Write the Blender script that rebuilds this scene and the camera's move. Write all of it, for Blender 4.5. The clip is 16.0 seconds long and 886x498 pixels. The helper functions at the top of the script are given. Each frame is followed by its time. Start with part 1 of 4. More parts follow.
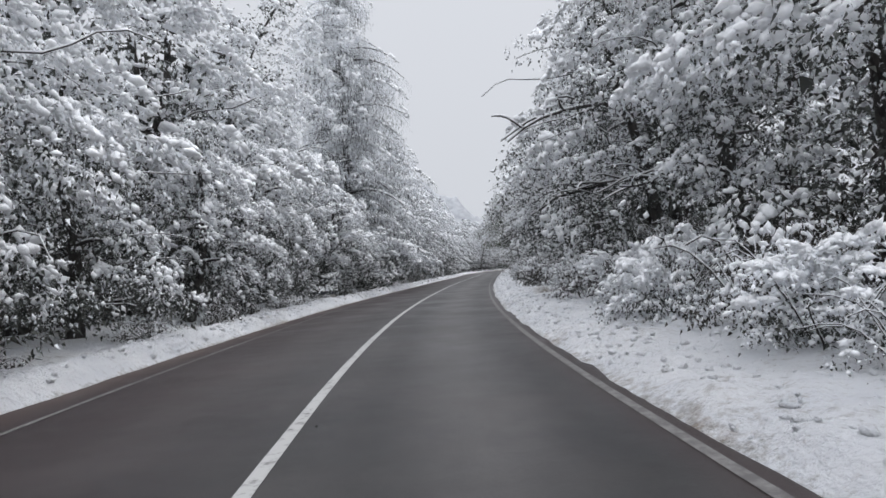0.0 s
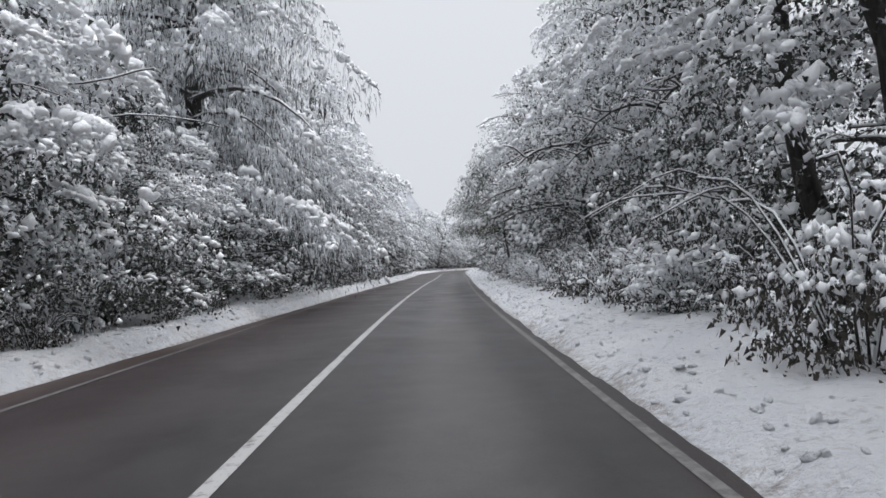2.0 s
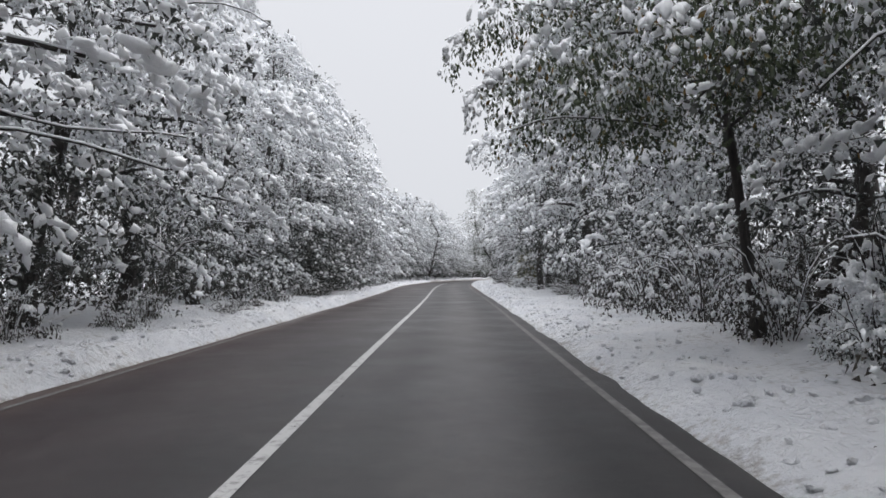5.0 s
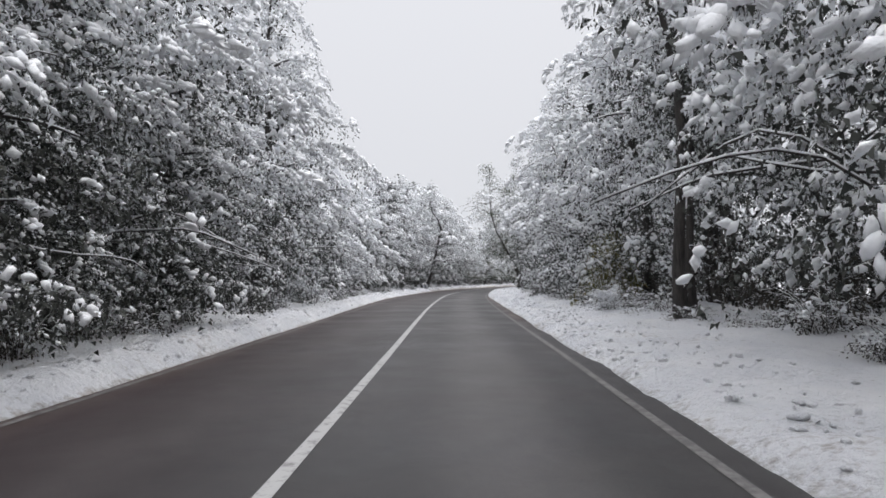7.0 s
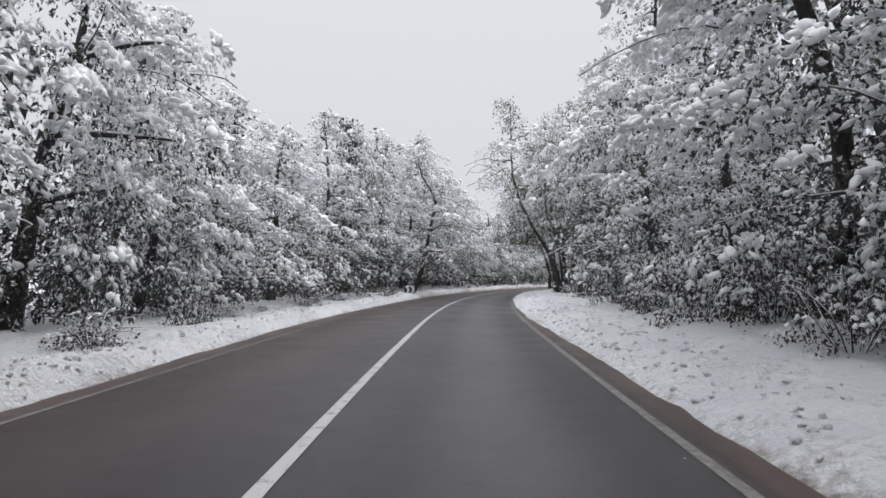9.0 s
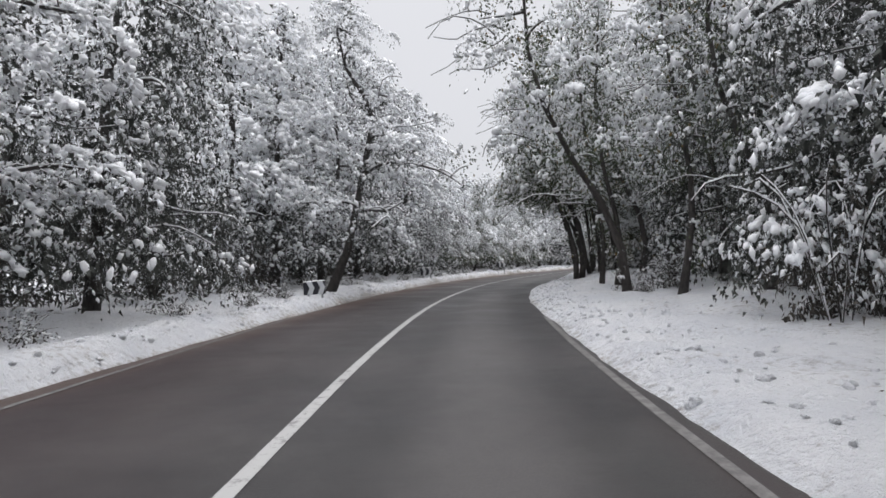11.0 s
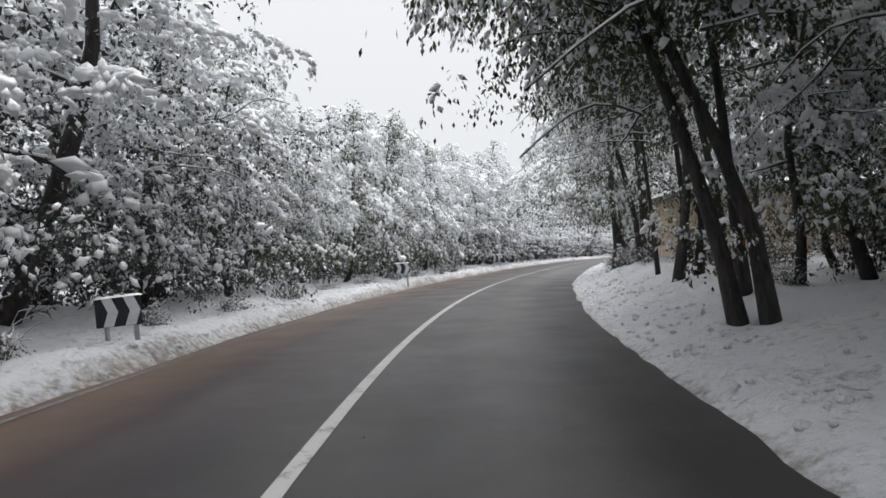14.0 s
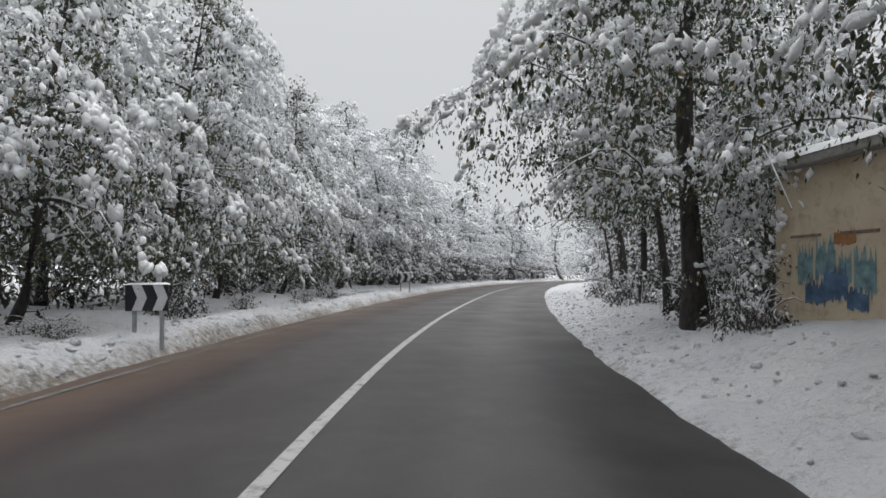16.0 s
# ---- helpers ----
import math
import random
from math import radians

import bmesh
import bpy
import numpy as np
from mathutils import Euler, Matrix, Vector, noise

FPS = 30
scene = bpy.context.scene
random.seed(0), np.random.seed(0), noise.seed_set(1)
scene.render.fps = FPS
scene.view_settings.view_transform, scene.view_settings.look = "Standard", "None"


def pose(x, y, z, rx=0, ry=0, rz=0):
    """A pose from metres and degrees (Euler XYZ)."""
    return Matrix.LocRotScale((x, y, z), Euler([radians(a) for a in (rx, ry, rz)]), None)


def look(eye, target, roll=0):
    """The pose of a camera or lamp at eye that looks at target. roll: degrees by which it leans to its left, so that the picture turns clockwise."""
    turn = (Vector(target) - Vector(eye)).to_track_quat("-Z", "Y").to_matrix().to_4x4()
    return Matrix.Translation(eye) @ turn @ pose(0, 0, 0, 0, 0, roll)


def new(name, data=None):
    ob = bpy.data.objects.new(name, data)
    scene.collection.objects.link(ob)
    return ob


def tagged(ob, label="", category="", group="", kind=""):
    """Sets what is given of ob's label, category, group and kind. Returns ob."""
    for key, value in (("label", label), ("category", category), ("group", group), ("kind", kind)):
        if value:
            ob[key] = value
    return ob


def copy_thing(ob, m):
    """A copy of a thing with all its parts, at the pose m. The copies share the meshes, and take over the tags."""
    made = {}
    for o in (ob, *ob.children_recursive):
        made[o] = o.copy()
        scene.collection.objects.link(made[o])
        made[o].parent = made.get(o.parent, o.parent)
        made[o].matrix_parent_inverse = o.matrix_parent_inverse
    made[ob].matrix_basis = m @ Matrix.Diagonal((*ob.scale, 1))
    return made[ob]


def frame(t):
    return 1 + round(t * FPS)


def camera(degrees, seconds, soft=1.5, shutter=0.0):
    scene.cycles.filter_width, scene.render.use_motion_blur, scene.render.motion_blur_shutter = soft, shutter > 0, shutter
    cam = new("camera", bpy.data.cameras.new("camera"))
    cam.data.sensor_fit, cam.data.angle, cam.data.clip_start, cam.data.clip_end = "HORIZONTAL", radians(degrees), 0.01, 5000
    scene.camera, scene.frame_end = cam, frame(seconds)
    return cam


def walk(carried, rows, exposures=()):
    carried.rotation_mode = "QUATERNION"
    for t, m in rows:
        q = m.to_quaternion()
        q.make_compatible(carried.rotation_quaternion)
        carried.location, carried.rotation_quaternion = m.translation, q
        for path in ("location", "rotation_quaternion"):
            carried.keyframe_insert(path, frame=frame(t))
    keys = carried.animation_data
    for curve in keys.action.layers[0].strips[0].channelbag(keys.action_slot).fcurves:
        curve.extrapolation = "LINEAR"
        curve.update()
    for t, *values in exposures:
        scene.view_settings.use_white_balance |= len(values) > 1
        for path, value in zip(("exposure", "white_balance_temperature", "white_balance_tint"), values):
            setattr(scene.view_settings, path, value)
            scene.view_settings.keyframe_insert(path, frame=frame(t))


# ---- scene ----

# camera and its drive
cam = camera(72.0, 16.0, soft=1.6)
EYE = 1.3
# seconds, x, y, yaw, pitch, roll
ROWS = [
    (0, -1.845, 11.217, -2.72, 1.89, -3.76),
    (0.5, -1.798, 17.128, -3.95, 1.91, -3.43),
    (1, -1.556, 22.961, -5.02, 1.42, -3.22),
    (1.5, -1.140, 28.695, -6.46, 1.37, -2.55),
    (2, -0.574, 34.352, -7.26, 1.50, -1.89),
    (2.5, 0.085, 40.023, -7.06, 1.67, -0.38),
    (3, 0.762, 45.680, -6.99, 1.24, 0.27),
    (3.5, 1.443, 51.290, -7.37, 1.05, -0.11),
    (4, 2.130, 56.842, -7.32, 2.01, 0.23),
    (4.5, 2.847, 62.342, -7.60, 2.11, 0.15),
    (5, 3.591, 67.794, -7.78, 2.21, 0.10),
    (5.5, 4.359, 73.199, -7.82, 2.31, 0.07),
    (6, 5.143, 78.557, -7.88, 2.42, 0.07),
    (6.5, 5.932, 83.867, -7.44, 2.52, 0.08),
    (7, 6.716, 89.134, -7.20, 2.75, -0.28),
    (7.5, 7.486, 94.368, -6.75, 3.16, -0.26),
    (8, 8.239, 99.551, -7.04, 3.03, -0.70),
    (8.5, 9.003, 104.731, -7.22, 2.66, -0.81),
    (9, 9.788, 109.878, -6.99, 2.66, -0.30),
    (9.5, 10.585, 114.941, -8.05, 2.25, -0.32),
    (10, 11.392, 119.882, -8.66, 1.84, -0.44),
    (10.5, 12.201, 124.679, -9.30, 1.44, -0.65),
    (11, 13.014, 129.314, -9.90, 1.03, -1.04),
    (11.5, 13.833, 133.776, -10.57, 0.62, -1.68),
    (12, 14.675, 138.056, -11.84, 0.49, -1.22),
    (12.5, 15.600, 142.146, -13.59, 0.44, -0.33),
    (13, 16.669, 146.058, -15.76, 0.24, -1.12),
    (13.5, 17.856, 149.808, -17.60, 0.43, -0.56),
    (14, 19.125, 153.450, -20.40, 0.59, -1.97),
    (14.5, 20.545, 157.026, -23.32, 1.06, -2.07),
    (15, 22.128, 160.532, -25.29, 1.69, -2.10),
    (15.5, 23.816, 163.934, -26.97, 1.94, -0.18),
    (16, 25.557, 167.162, -29.02, 2.11, 1.05),
]


def aim(x, y, yaw, pitch, roll):
    return (Matrix.Translation((x, y, EYE)) @ Matrix.Rotation(radians(yaw), 4, "Z")
            @ Matrix.Rotation(radians(90 + pitch), 4, "X") @ Matrix.Rotation(radians(roll), 4, "Z"))


walk(cam, [(t, aim(x, y, a, p, r)) for t, x, y, a, p, r in ROWS],
     exposures=[(0, -0.16, 6400, 10), (1.5, -0.08, 6420, 10), (4, -0.02, 6480, 10), (6.5, 0.02, 6550, 11), (9, -0.08, 6550, 11), (11.5, 0.02, 6580, 11), (12.8, 0.36, 6600, 10), (14, 0.16, 6620, 9), (15, -0.3, 6630, 8), (16, -0.26, 6640, 8)])

# overcast winter daylight: a bright closed cloud deck and a very wide, weak sun
world = bpy.data.worlds.new("overcast_sky")
scene.world = world
world.use_nodes = True
wn, wl = world.node_tree.nodes, world.node_tree.links
sky = wn.new("ShaderNodeTexSky")
sky.sky_type, sky.sun_disc = "NISHITA", False
sky.sun_elevation, sky.sun_rotation = radians(53), radians(48)
fade = wn.new("ShaderNodeHueSaturation")
fade.inputs["Saturation"].default_value = 0.12
fade.inputs["Value"].default_value = 0.03
wl.new(sky.outputs[0], fade.inputs["Color"])
deck = wn.new("ShaderNodeMix")
deck.data_type = "RGBA"
deck.inputs[0].default_value = 0.92
up = wn.new("ShaderNodeSeparateXYZ")
wl.new(wn.new("ShaderNodeTexCoord").outputs["Generated"], up.inputs[0])
cloud = wn.new("ShaderNodeValToRGB")
cloud.color_ramp.elements.new(0.45)
for e, (place, level, colour) in zip(cloud.color_ramp.elements, ((0.0, 0.78, (0.955, 0.985, 1.045)), (0.45, 0.88, (0.96, 0.985, 1.045)), (1.0, 2.75, (0.98, 0.99, 1.03)))):
    e.position, e.color = place, (*(level * c for c in colour), 1)
wl.new(up.outputs["Z"], cloud.inputs[0])
wl.new(cloud.outputs[0], deck.inputs[7])
wl.new(fade.outputs[0], deck.inputs[6])
wl.new(deck.outputs[2], wn["Background"].inputs[0])
wn["Background"].inputs[1].default_value = 1.0
sun = new("sun", bpy.data.lights.new("sun", "SUN"))
sun.data.energy, sun.data.angle, sun.data.color = 0.9, radians(40), (1.0, 0.97, 0.93)
sun.matrix_world = look((0, 0, 60), (-34, -30, 0))


# ---- materials ----
def material(name, rough=0.7, metal=0.0):
    m = bpy.data.materials.new(name)
    m.use_nodes = True
    b = m.node_tree.nodes["Principled BSDF"]
    b.inputs["Roughness"].default_value = rough
    b.inputs["Metallic"].default_value = metal
    return m, m.node_tree.nodes, m.node_tree.links, b


def noise_node(n, l, scale, detail=4.0, rough=0.55, coords=None):
    t = n.new("ShaderNodeTexNoise")
    t.inputs["Scale"].default_value, t.inputs["Detail"].default_value, t.inputs["Roughness"].default_value = scale, detail, rough
    if coords is not None:
        l.new(coords, t.inputs["Vector"])
    return t.outputs["Fac"]


def ramp(n, l, fac, stops):
    r = n.new("ShaderNodeValToRGB")
    while len(r.color_ramp.elements) < len(stops):
        r.color_ramp.elements.new(0.5)
    for e, (p, c) in zip(r.color_ramp.elements, stops):
        e.position, e.color = p, (*c, 1) if len(c) == 3 else c
    l.new(fac, r.inputs[0])
    return r.outputs[0]


def mix(n, l, fac, a, b):
    m = n.new("ShaderNodeMix")
    m.data_type = "RGBA"
    for k, v in ((0, fac), (6, a), (7, b)):
        if isinstance(v, (int, float)):
            m.inputs[k].default_value = v
        elif isinstance(v, tuple):
            m.inputs[k].default_value = (*v, 1)
        else:
            l.new(v, m.inputs[k])
    return m.outputs[2]


def bump(n, l, b, height, strength, distance):
    k = n.new("ShaderNodeBump")
    k.inputs["Strength"].default_value, k.inputs["Distance"].default_value = strength, distance
    l.new(height, k.inputs["Height"])
    l.new(k.outputs[0], b.inputs["Normal"])


def world_coords(n):
    return n.new("ShaderNodeNewGeometry").outputs["Position"]


def make_snow_ground():
    m, n, l, b = material("snow_ground", 0.75)
    p = world_coords(n)
    fine, broad = noise_node(n, l, 9.0, 6, 0.65, p), noise_node(n, l, 0.8, 4, 0.5, p)
    clean = ramp(n, l, broad, [(0.3, (0.72, 0.74, 0.78)), (0.7, (0.84, 0.85, 0.87))])
    a = n.new("ShaderNodeAttribute")
    a.attribute_name = "dirt"
    add = n.new("ShaderNodeMath")
    add.operation = "MULTIPLY_ADD"
    l.new(fine, add.inputs[0])
    add.inputs[1].default_value = 1.1
    l.new(a.outputs["Fac"], add.inputs[2])
    grit = ramp(n, l, add.outputs[0], [(0.62, (0, 0, 0)), (1.5, (1, 1, 1))])
    muck = ramp(n, l, noise_node(n, l, 2.2, 5, 0.6, p), [(0.35, (0.20, 0.18, 0.16)), (0.55, (0.30, 0.265, 0.23)), (0.72, (0.26, 0.175, 0.125))])
    l.new(mix(n, l, grit, clean, muck), b.inputs["Base Color"])
    lumps = n.new("ShaderNodeMath")
    lumps.operation = "MULTIPLY_ADD"
    l.new(noise_node(n, l, 3.6, 3, 0.5, p), lumps.inputs[0])
    lumps.inputs[1].default_value = 1.6
    l.new(noise_node(n, l, 15.0, 6, 0.65, p), lumps.inputs[2])
    bump(n, l, b, lumps.outputs[0], 0.9, 0.14)
    return m


def make_asphalt():
    m, n, l, b = material("wet_asphalt", 0.5)
    p = world_coords(n)
    grain = noise_node(n, l, 60.0, 4, 0.7, p)
    stain = noise_node(n, l, 0.55, 5, 0.6, p)
    worn = noise_node(n, l, 3.2, 7, 0.68, p)
    dry = n.new("ShaderNodeAttribute")
    dry.attribute_name = "dry"
    lift = n.new("ShaderNodeMath")
    lift.operation = "MULTIPLY_ADD"
    l.new(dry.outputs["Fac"], lift.inputs[0])
    lift.inputs[1].default_value = 0.22
    l.new(mix(n, l, 0.4, stain, worn), lift.inputs[2])
    base = ramp(n, l, lift.outputs[0], [(0.32, (0.020, 0.0188, 0.020)), (0.52, (0.036, 0.0335, 0.0345)), (0.75, (0.066, 0.062, 0.062))])
    specks = ramp(n, l, grain, [(0.35, (0.75, 0.75, 0.75)), (0.7, (1.25, 1.25, 1.25))])
    k = n.new("ShaderNodeMix")
    k.data_type, k.blend_type = "RGBA", "MULTIPLY"
    k.inputs[0].default_value = 1.0
    l.new(base, k.inputs[6])
    l.new(specks, k.inputs[7])
    a = n.new("ShaderNodeAttribute")
    a.attribute_name = "earth"
    damp = ramp(n, l, a.outputs["Fac"], [(0.0, (0, 0, 0)), (0.5, (1, 1, 1))])
    muddy = ramp(n, l, a.outputs["Fac"], [(0.5, (0, 0, 0)), (1.0, (1, 1, 1))])
    l.new(mix(n, l, muddy, mix(n, l, damp, k.outputs[2], (0.034, 0.0235, 0.024)), (0.095, 0.064, 0.048)), b.inputs["Base Color"])
    l.new(ramp(n, l, stain, [(0.3, (0.42, 0.42, 0.42)), (0.7, (0.62, 0.62, 0.62))]), b.inputs["Roughness"])
    b.inputs["Specular IOR Level"].default_value = 0.35
    bump(n, l, b, grain, 0.35, 0.006)
    return m


def make_paint(name, colour, worn):
    m, n, l, b = material(name, 0.6)
    p = world_coords(n)
    w = ramp(n, l, noise_node(n, l, 7.0, 8, 0.75, p), [(worn - 0.08, (0, 0, 0)), (worn + 0.08, (1, 1, 1))])
    l.new(mix(n, l, w, (0.09, 0.085, 0.085), colour), b.inputs["Base Color"])
    return m


def make_leaves(name, dark, light, rimed, tint=(0.80, 0.82, 0.85), fallen=None):
    """Dark leaves, each one a little different; a share of them is coated with rime."""
    m, n, l, b = material(name, 0.6)
    g = n.new("ShaderNodeNewGeometry")
    chance = g.outputs["Random Per Island"]
    green = ramp(n, l, chance, [(0.0, dark), (0.9, light), (1.0, fallen or light)])
    w = n.new("ShaderNodeTexWhiteNoise")
    w.noise_dimensions = "1D"
    l.new(chance, w.inputs["W"])
    coat = n.new("ShaderNodeAttribute")
    coat.attribute_name = "rime"
    f = n.new("ShaderNodeMath")
    f.operation = "MULTIPLY_ADD"
    fine = n.new("ShaderNodeMapRange")
    fine.inputs["From Min"].default_value, fine.inputs["From Max"].default_value = 0.32, 0.68
    l.new(noise_node(n, l, 26.0, 3, 0.6, n.new("ShaderNodeTexCoord").outputs["Object"]), fine.inputs["Value"])
    both = n.new("ShaderNodeMix")
    both.inputs[0].default_value = 0.55
    l.new(w.outputs["Value"], both.inputs[2])
    l.new(fine.outputs["Result"], both.inputs[3])
    l.new(coat.outputs["Fac"], f.inputs[0])
    f.inputs[1].default_value = rimed
    l.new(both.outputs[0], f.inputs[2])
    rime = ramp(n, l, f.outputs[0], [(0.80, (0, 0, 0)), (0.88, (1, 1, 1))])
    l.new(mix(n, l, rime, green, tint), b.inputs["Base Color"])
    b.inputs["Specular IOR Level"].default_value = 0.25
    return m


def make_bark():
    m, n, l, b = material("wet_bark", 0.85)
    q = n.new("ShaderNodeTexCoord").outputs["Object"]
    s = n.new("ShaderNodeMapping")
    s.inputs["Scale"].default_value = (9, 9, 1.6)
    l.new(q, s.inputs[0])
    f = noise_node(n, l, 1.6, 7, 0.7, s.outputs[0])
    l.new(ramp(n, l, f, [(0.35, (0.018, 0.016, 0.016)), (0.7, (0.075, 0.066, 0.060))]), b.inputs["Base Color"])
    bump(n, l, b, f, 0.8, 0.05)
    return m


def make_tree_snow(name, specks):
    m, n, l, b = material(name, 0.7)
    q = n.new("ShaderNodeTexCoord").outputs["Object"]
    white = ramp(n, l, noise_node(n, l, 4.0, 3, 0.5, q), [(0.3, (0.86, 0.875, 0.90)), (0.7, (0.93, 0.935, 0.945))])
    leafy = ramp(n, l, noise_node(n, l, 17.0, 4, 0.6, q), [(1.0 - specks, (0, 0, 0)), (1.03 - specks, (1, 1, 1))])
    l.new(mix(n, l, leafy, white, (0.055, 0.058, 0.050)), b.inputs["Base Color"])
    bump(n, l, b, noise_node(n, l, 16.0, 5, 0.65, q), 0.5, 0.05)
    return m


SNOW_GROUND, ASPHALT = make_snow_ground(), make_asphalt()
LINE_WHITE = make_paint("worn_white_paint", (0.40, 0.40, 0.395), 0.40)
LINE_EDGE = make_paint("worn_edge_paint", (0.17, 0.165, 0.16), 0.50)
OAK_LEAVES = make_leaves("holm_oak_leaves", (0.024, 0.027, 0.025), (0.075, 0.079, 0.070), 1.0)
GREEN_LEAVES = make_leaves("green_oak_leaves", (0.032, 0.042, 0.027), (0.095, 0.115, 0.066), 1.05, fallen=(0.20, 0.12, 0.03))
OLIVE_LEAVES = make_leaves("olive_yellow_leaves", (0.075, 0.080, 0.030), (0.21, 0.19, 0.075), 0.9, fallen=(0.30, 0.20, 0.05))
NEEDLES = make_leaves("cedar_needles", (0.020, 0.025, 0.024), (0.060, 0.066, 0.060), 1.0)
BRUSH_LEAVES = make_leaves("undergrowth_twigs", (0.022, 0.020, 0.018), (0.068, 0.060, 0.050), 0.9)
BARK, TREE_SNOW, PAD_SNOW = make_bark(), make_tree_snow("clinging_snow", 0.31), make_tree_snow("settled_snow", 0.0)

# snowy wood far off, with the haze mixed into its pale grey colour
m, n, l, b = material("hazy_snowy_wood", 0.9)
l.new(ramp(n, l, noise_node(n, l, 0.10, 6, 0.7, world_coords(n)), [(0.35, (0.30, 0.315, 0.34)), (0.65, (0.46, 0.475, 0.50))]), b.inputs["Base Color"])
HILL_HAZE = m

# ---- plan of the road ----
ROAD = [(-2.38, -20.82), (-2.52, -12.82), (-2.66, -4.82), (-2.8, 3.18), (-2.94, 11.18), (-2.92, 19.18), (-2.53, 27.17),
        (-1.85, 35.14), (-0.98, 43.09), (-0.02, 51.03), (1.02, 58.96), (2.14, 66.88), (3.32, 74.8), (4.54, 82.7),
        (5.77, 90.61), (6.95, 98.52), (8.08, 106.44), (9.23, 114.36), (10.49, 122.26), (11.86, 130.14), (13.48, 137.97),
        (15.46, 145.72), (17.97, 153.32), (21.03, 160.71), (24.68, 167.86), (28.8, 174.72), (33.3, 181.34), (38.05, 187.8),
        (42.92, 194.14), (47.9, 200.41), (53.05, 206.52), (58.42, 212.46), (64, 218.2), (69.8, 223.7), (75.8, 229),
        (81.9, 234.1), (88.2, 239), (94.7, 243.7)]


def spline(points, per=32):
    p = np.array(points, float)
    p = np.vstack([2 * p[0] - p[1], p, 2 * p[-1] - p[-2]])
    u = np.linspace(0, 1, per, endpoint=False)[:, None]
    out = [0.5 * (2 * b + (c - a) * u + (2 * a - 5 * b + 4 * c - d) * u**2 + (3 * b - a - 3 * c + d) * u**3)
           for a, b, c, d in zip(p, p[1:], p[2:], p[3:])]
    return np.vstack(out + [p[-2:-1]])


AXIS = spline(ROAD)
AXIS_S = np.r_[0, np.cumsum(np.linalg.norm(np.diff(AXIS, axis=0), axis=1))] - 32.0
AXIS_T = np.gradient(AXIS, axis=0)
AXIS_T /= np.linalg.norm(AXIS_T, axis=1)[:, None]
S_MIN, S_MAX = float(AXIS_S[0]), float(AXIS_S[-1])


def plan(s, lat):
    """World x, y of a station along the road and a distance to the right of its centre line."""
    s, lat = np.asarray(s, float), np.asarray(lat, float)
    c = np.clip(s, S_MIN, S_MAX)
    x, y = np.interp(c, AXIS_S, AXIS[:, 0]), np.interp(c, AXIS_S, AXIS[:, 1])
    tx, ty = np.interp(c, AXIS_S, AXIS_T[:, 0]), np.interp(c, AXIS_S, AXIS_T[:, 1])
    return x + tx * (s - c) + ty * lat, y + ty * (s - c) - tx * lat


def heading(s):
    return math.degrees(math.atan2(-np.interp(s, AXIS_S, AXIS_T[:, 0]), np.interp(s, AXIS_S, AXIS_T[:, 1])))


def curve_of(pairs):
    xs, ys = zip(*pairs)
    return lambda s: np.interp(s, xs, ys)


# where the snow begins on both sides
EDGE_LEFT = curve_of([(0, -3.45), (28, -3.4), (46, -3.05), (84, -2.9), (100, -3.0), (116, -3.35), (136, -2.8), (150, -2.95), (165, -3.05), (190, -3.3)])
EDGE_RIGHT = curve_of([(0, 2.98), (6, 2.95), (40, 3.02), (52, 3.12), (82, 3.07), (95, 3.13), (104, 3.22), (112, 3.18), (120, 3.0), (132, 2.87), (140, 2.58), (145, 2.56), (149, 2.88), (162, 3.02), (200, 3.1)])


def rough(x, y, scale, octaves=3):
    """Cheap smooth pseudo-noise between about -1 and 1 for arrays."""
    x, y = np.asarray(x, float) / scale, np.asarray(y, float) / scale
    v, a = np.zeros(np.broadcast(x, y).shape), 1.0
    for k in range(octaves):
        p = 2.3 * k
        v = v + a * (np.sin(1.7 * x + 1.3 * np.sin(1.1 * y + p) + p) * np.sin(1.5 * y + 1.4 * np.sin(1.3 * x - p) + 2 * p))
        x, y, a = x * 2.03 + 0.37 * y, y * 2.03 - 0.37 * x, a * 0.55
    return v / 1.6


def ground_height(s, lat):
    s, lat = np.asarray(s, float), np.asarray(lat, float)
    x, y = plan(s, lat)
    left = lat < 0
    out = np.where(left, EDGE_LEFT(s) - lat, lat - EDGE_RIGHT(s)) + 0.03 * rough(x, y, 1.1) + 0.014 * rough(x + 9, y, 0.4)
    rise = np.clip((out + 0.03) / np.where(left, 0.45, 0.60), 0, 1)
    rise = rise * rise * (3 - 2 * rise)
    bank = np.where(left, 0.22 * np.exp(-((out - 0.65) / 0.6) ** 2) + 0.12 * np.clip(out, 0, 3),
                    0.15 + 0.055 * np.clip(out, 0, 5))
    h = rise * (bank + 0.012 * rough(x + 3, y, 0.33) + 0.045 * rough(x + 3, y, 0.5) + 0.09 * rough(x, y - 5, 1.9)) + 0.10 * np.clip(out - 2, 0, 2) * rough(x, y, 3.5)
    # trodden and ploughed lumps in a band beside the asphalt
    h = h + rise * 0.055 * rough(x + 7, y - 2, 0.42, 2) * np.exp(-((out - 0.9) / 0.8) ** 2)
    mound = (0.25 * np.clip((s - 136) / 10, 0, 1) + 0.45 * np.clip((s - 152) / 12, 0, 1) - 0.42 * np.clip((s - 164.5) / 5, 0, 1)) * np.clip((lat - 3.5) / 2.0, 0, 1) * np.clip((200 - s) / 20, 0, 1)
    return h + mound * rise - 0.035 * (1 - rise)


def gz(s, lat):
    return float(ground_height(np.array(s), np.array(lat)))


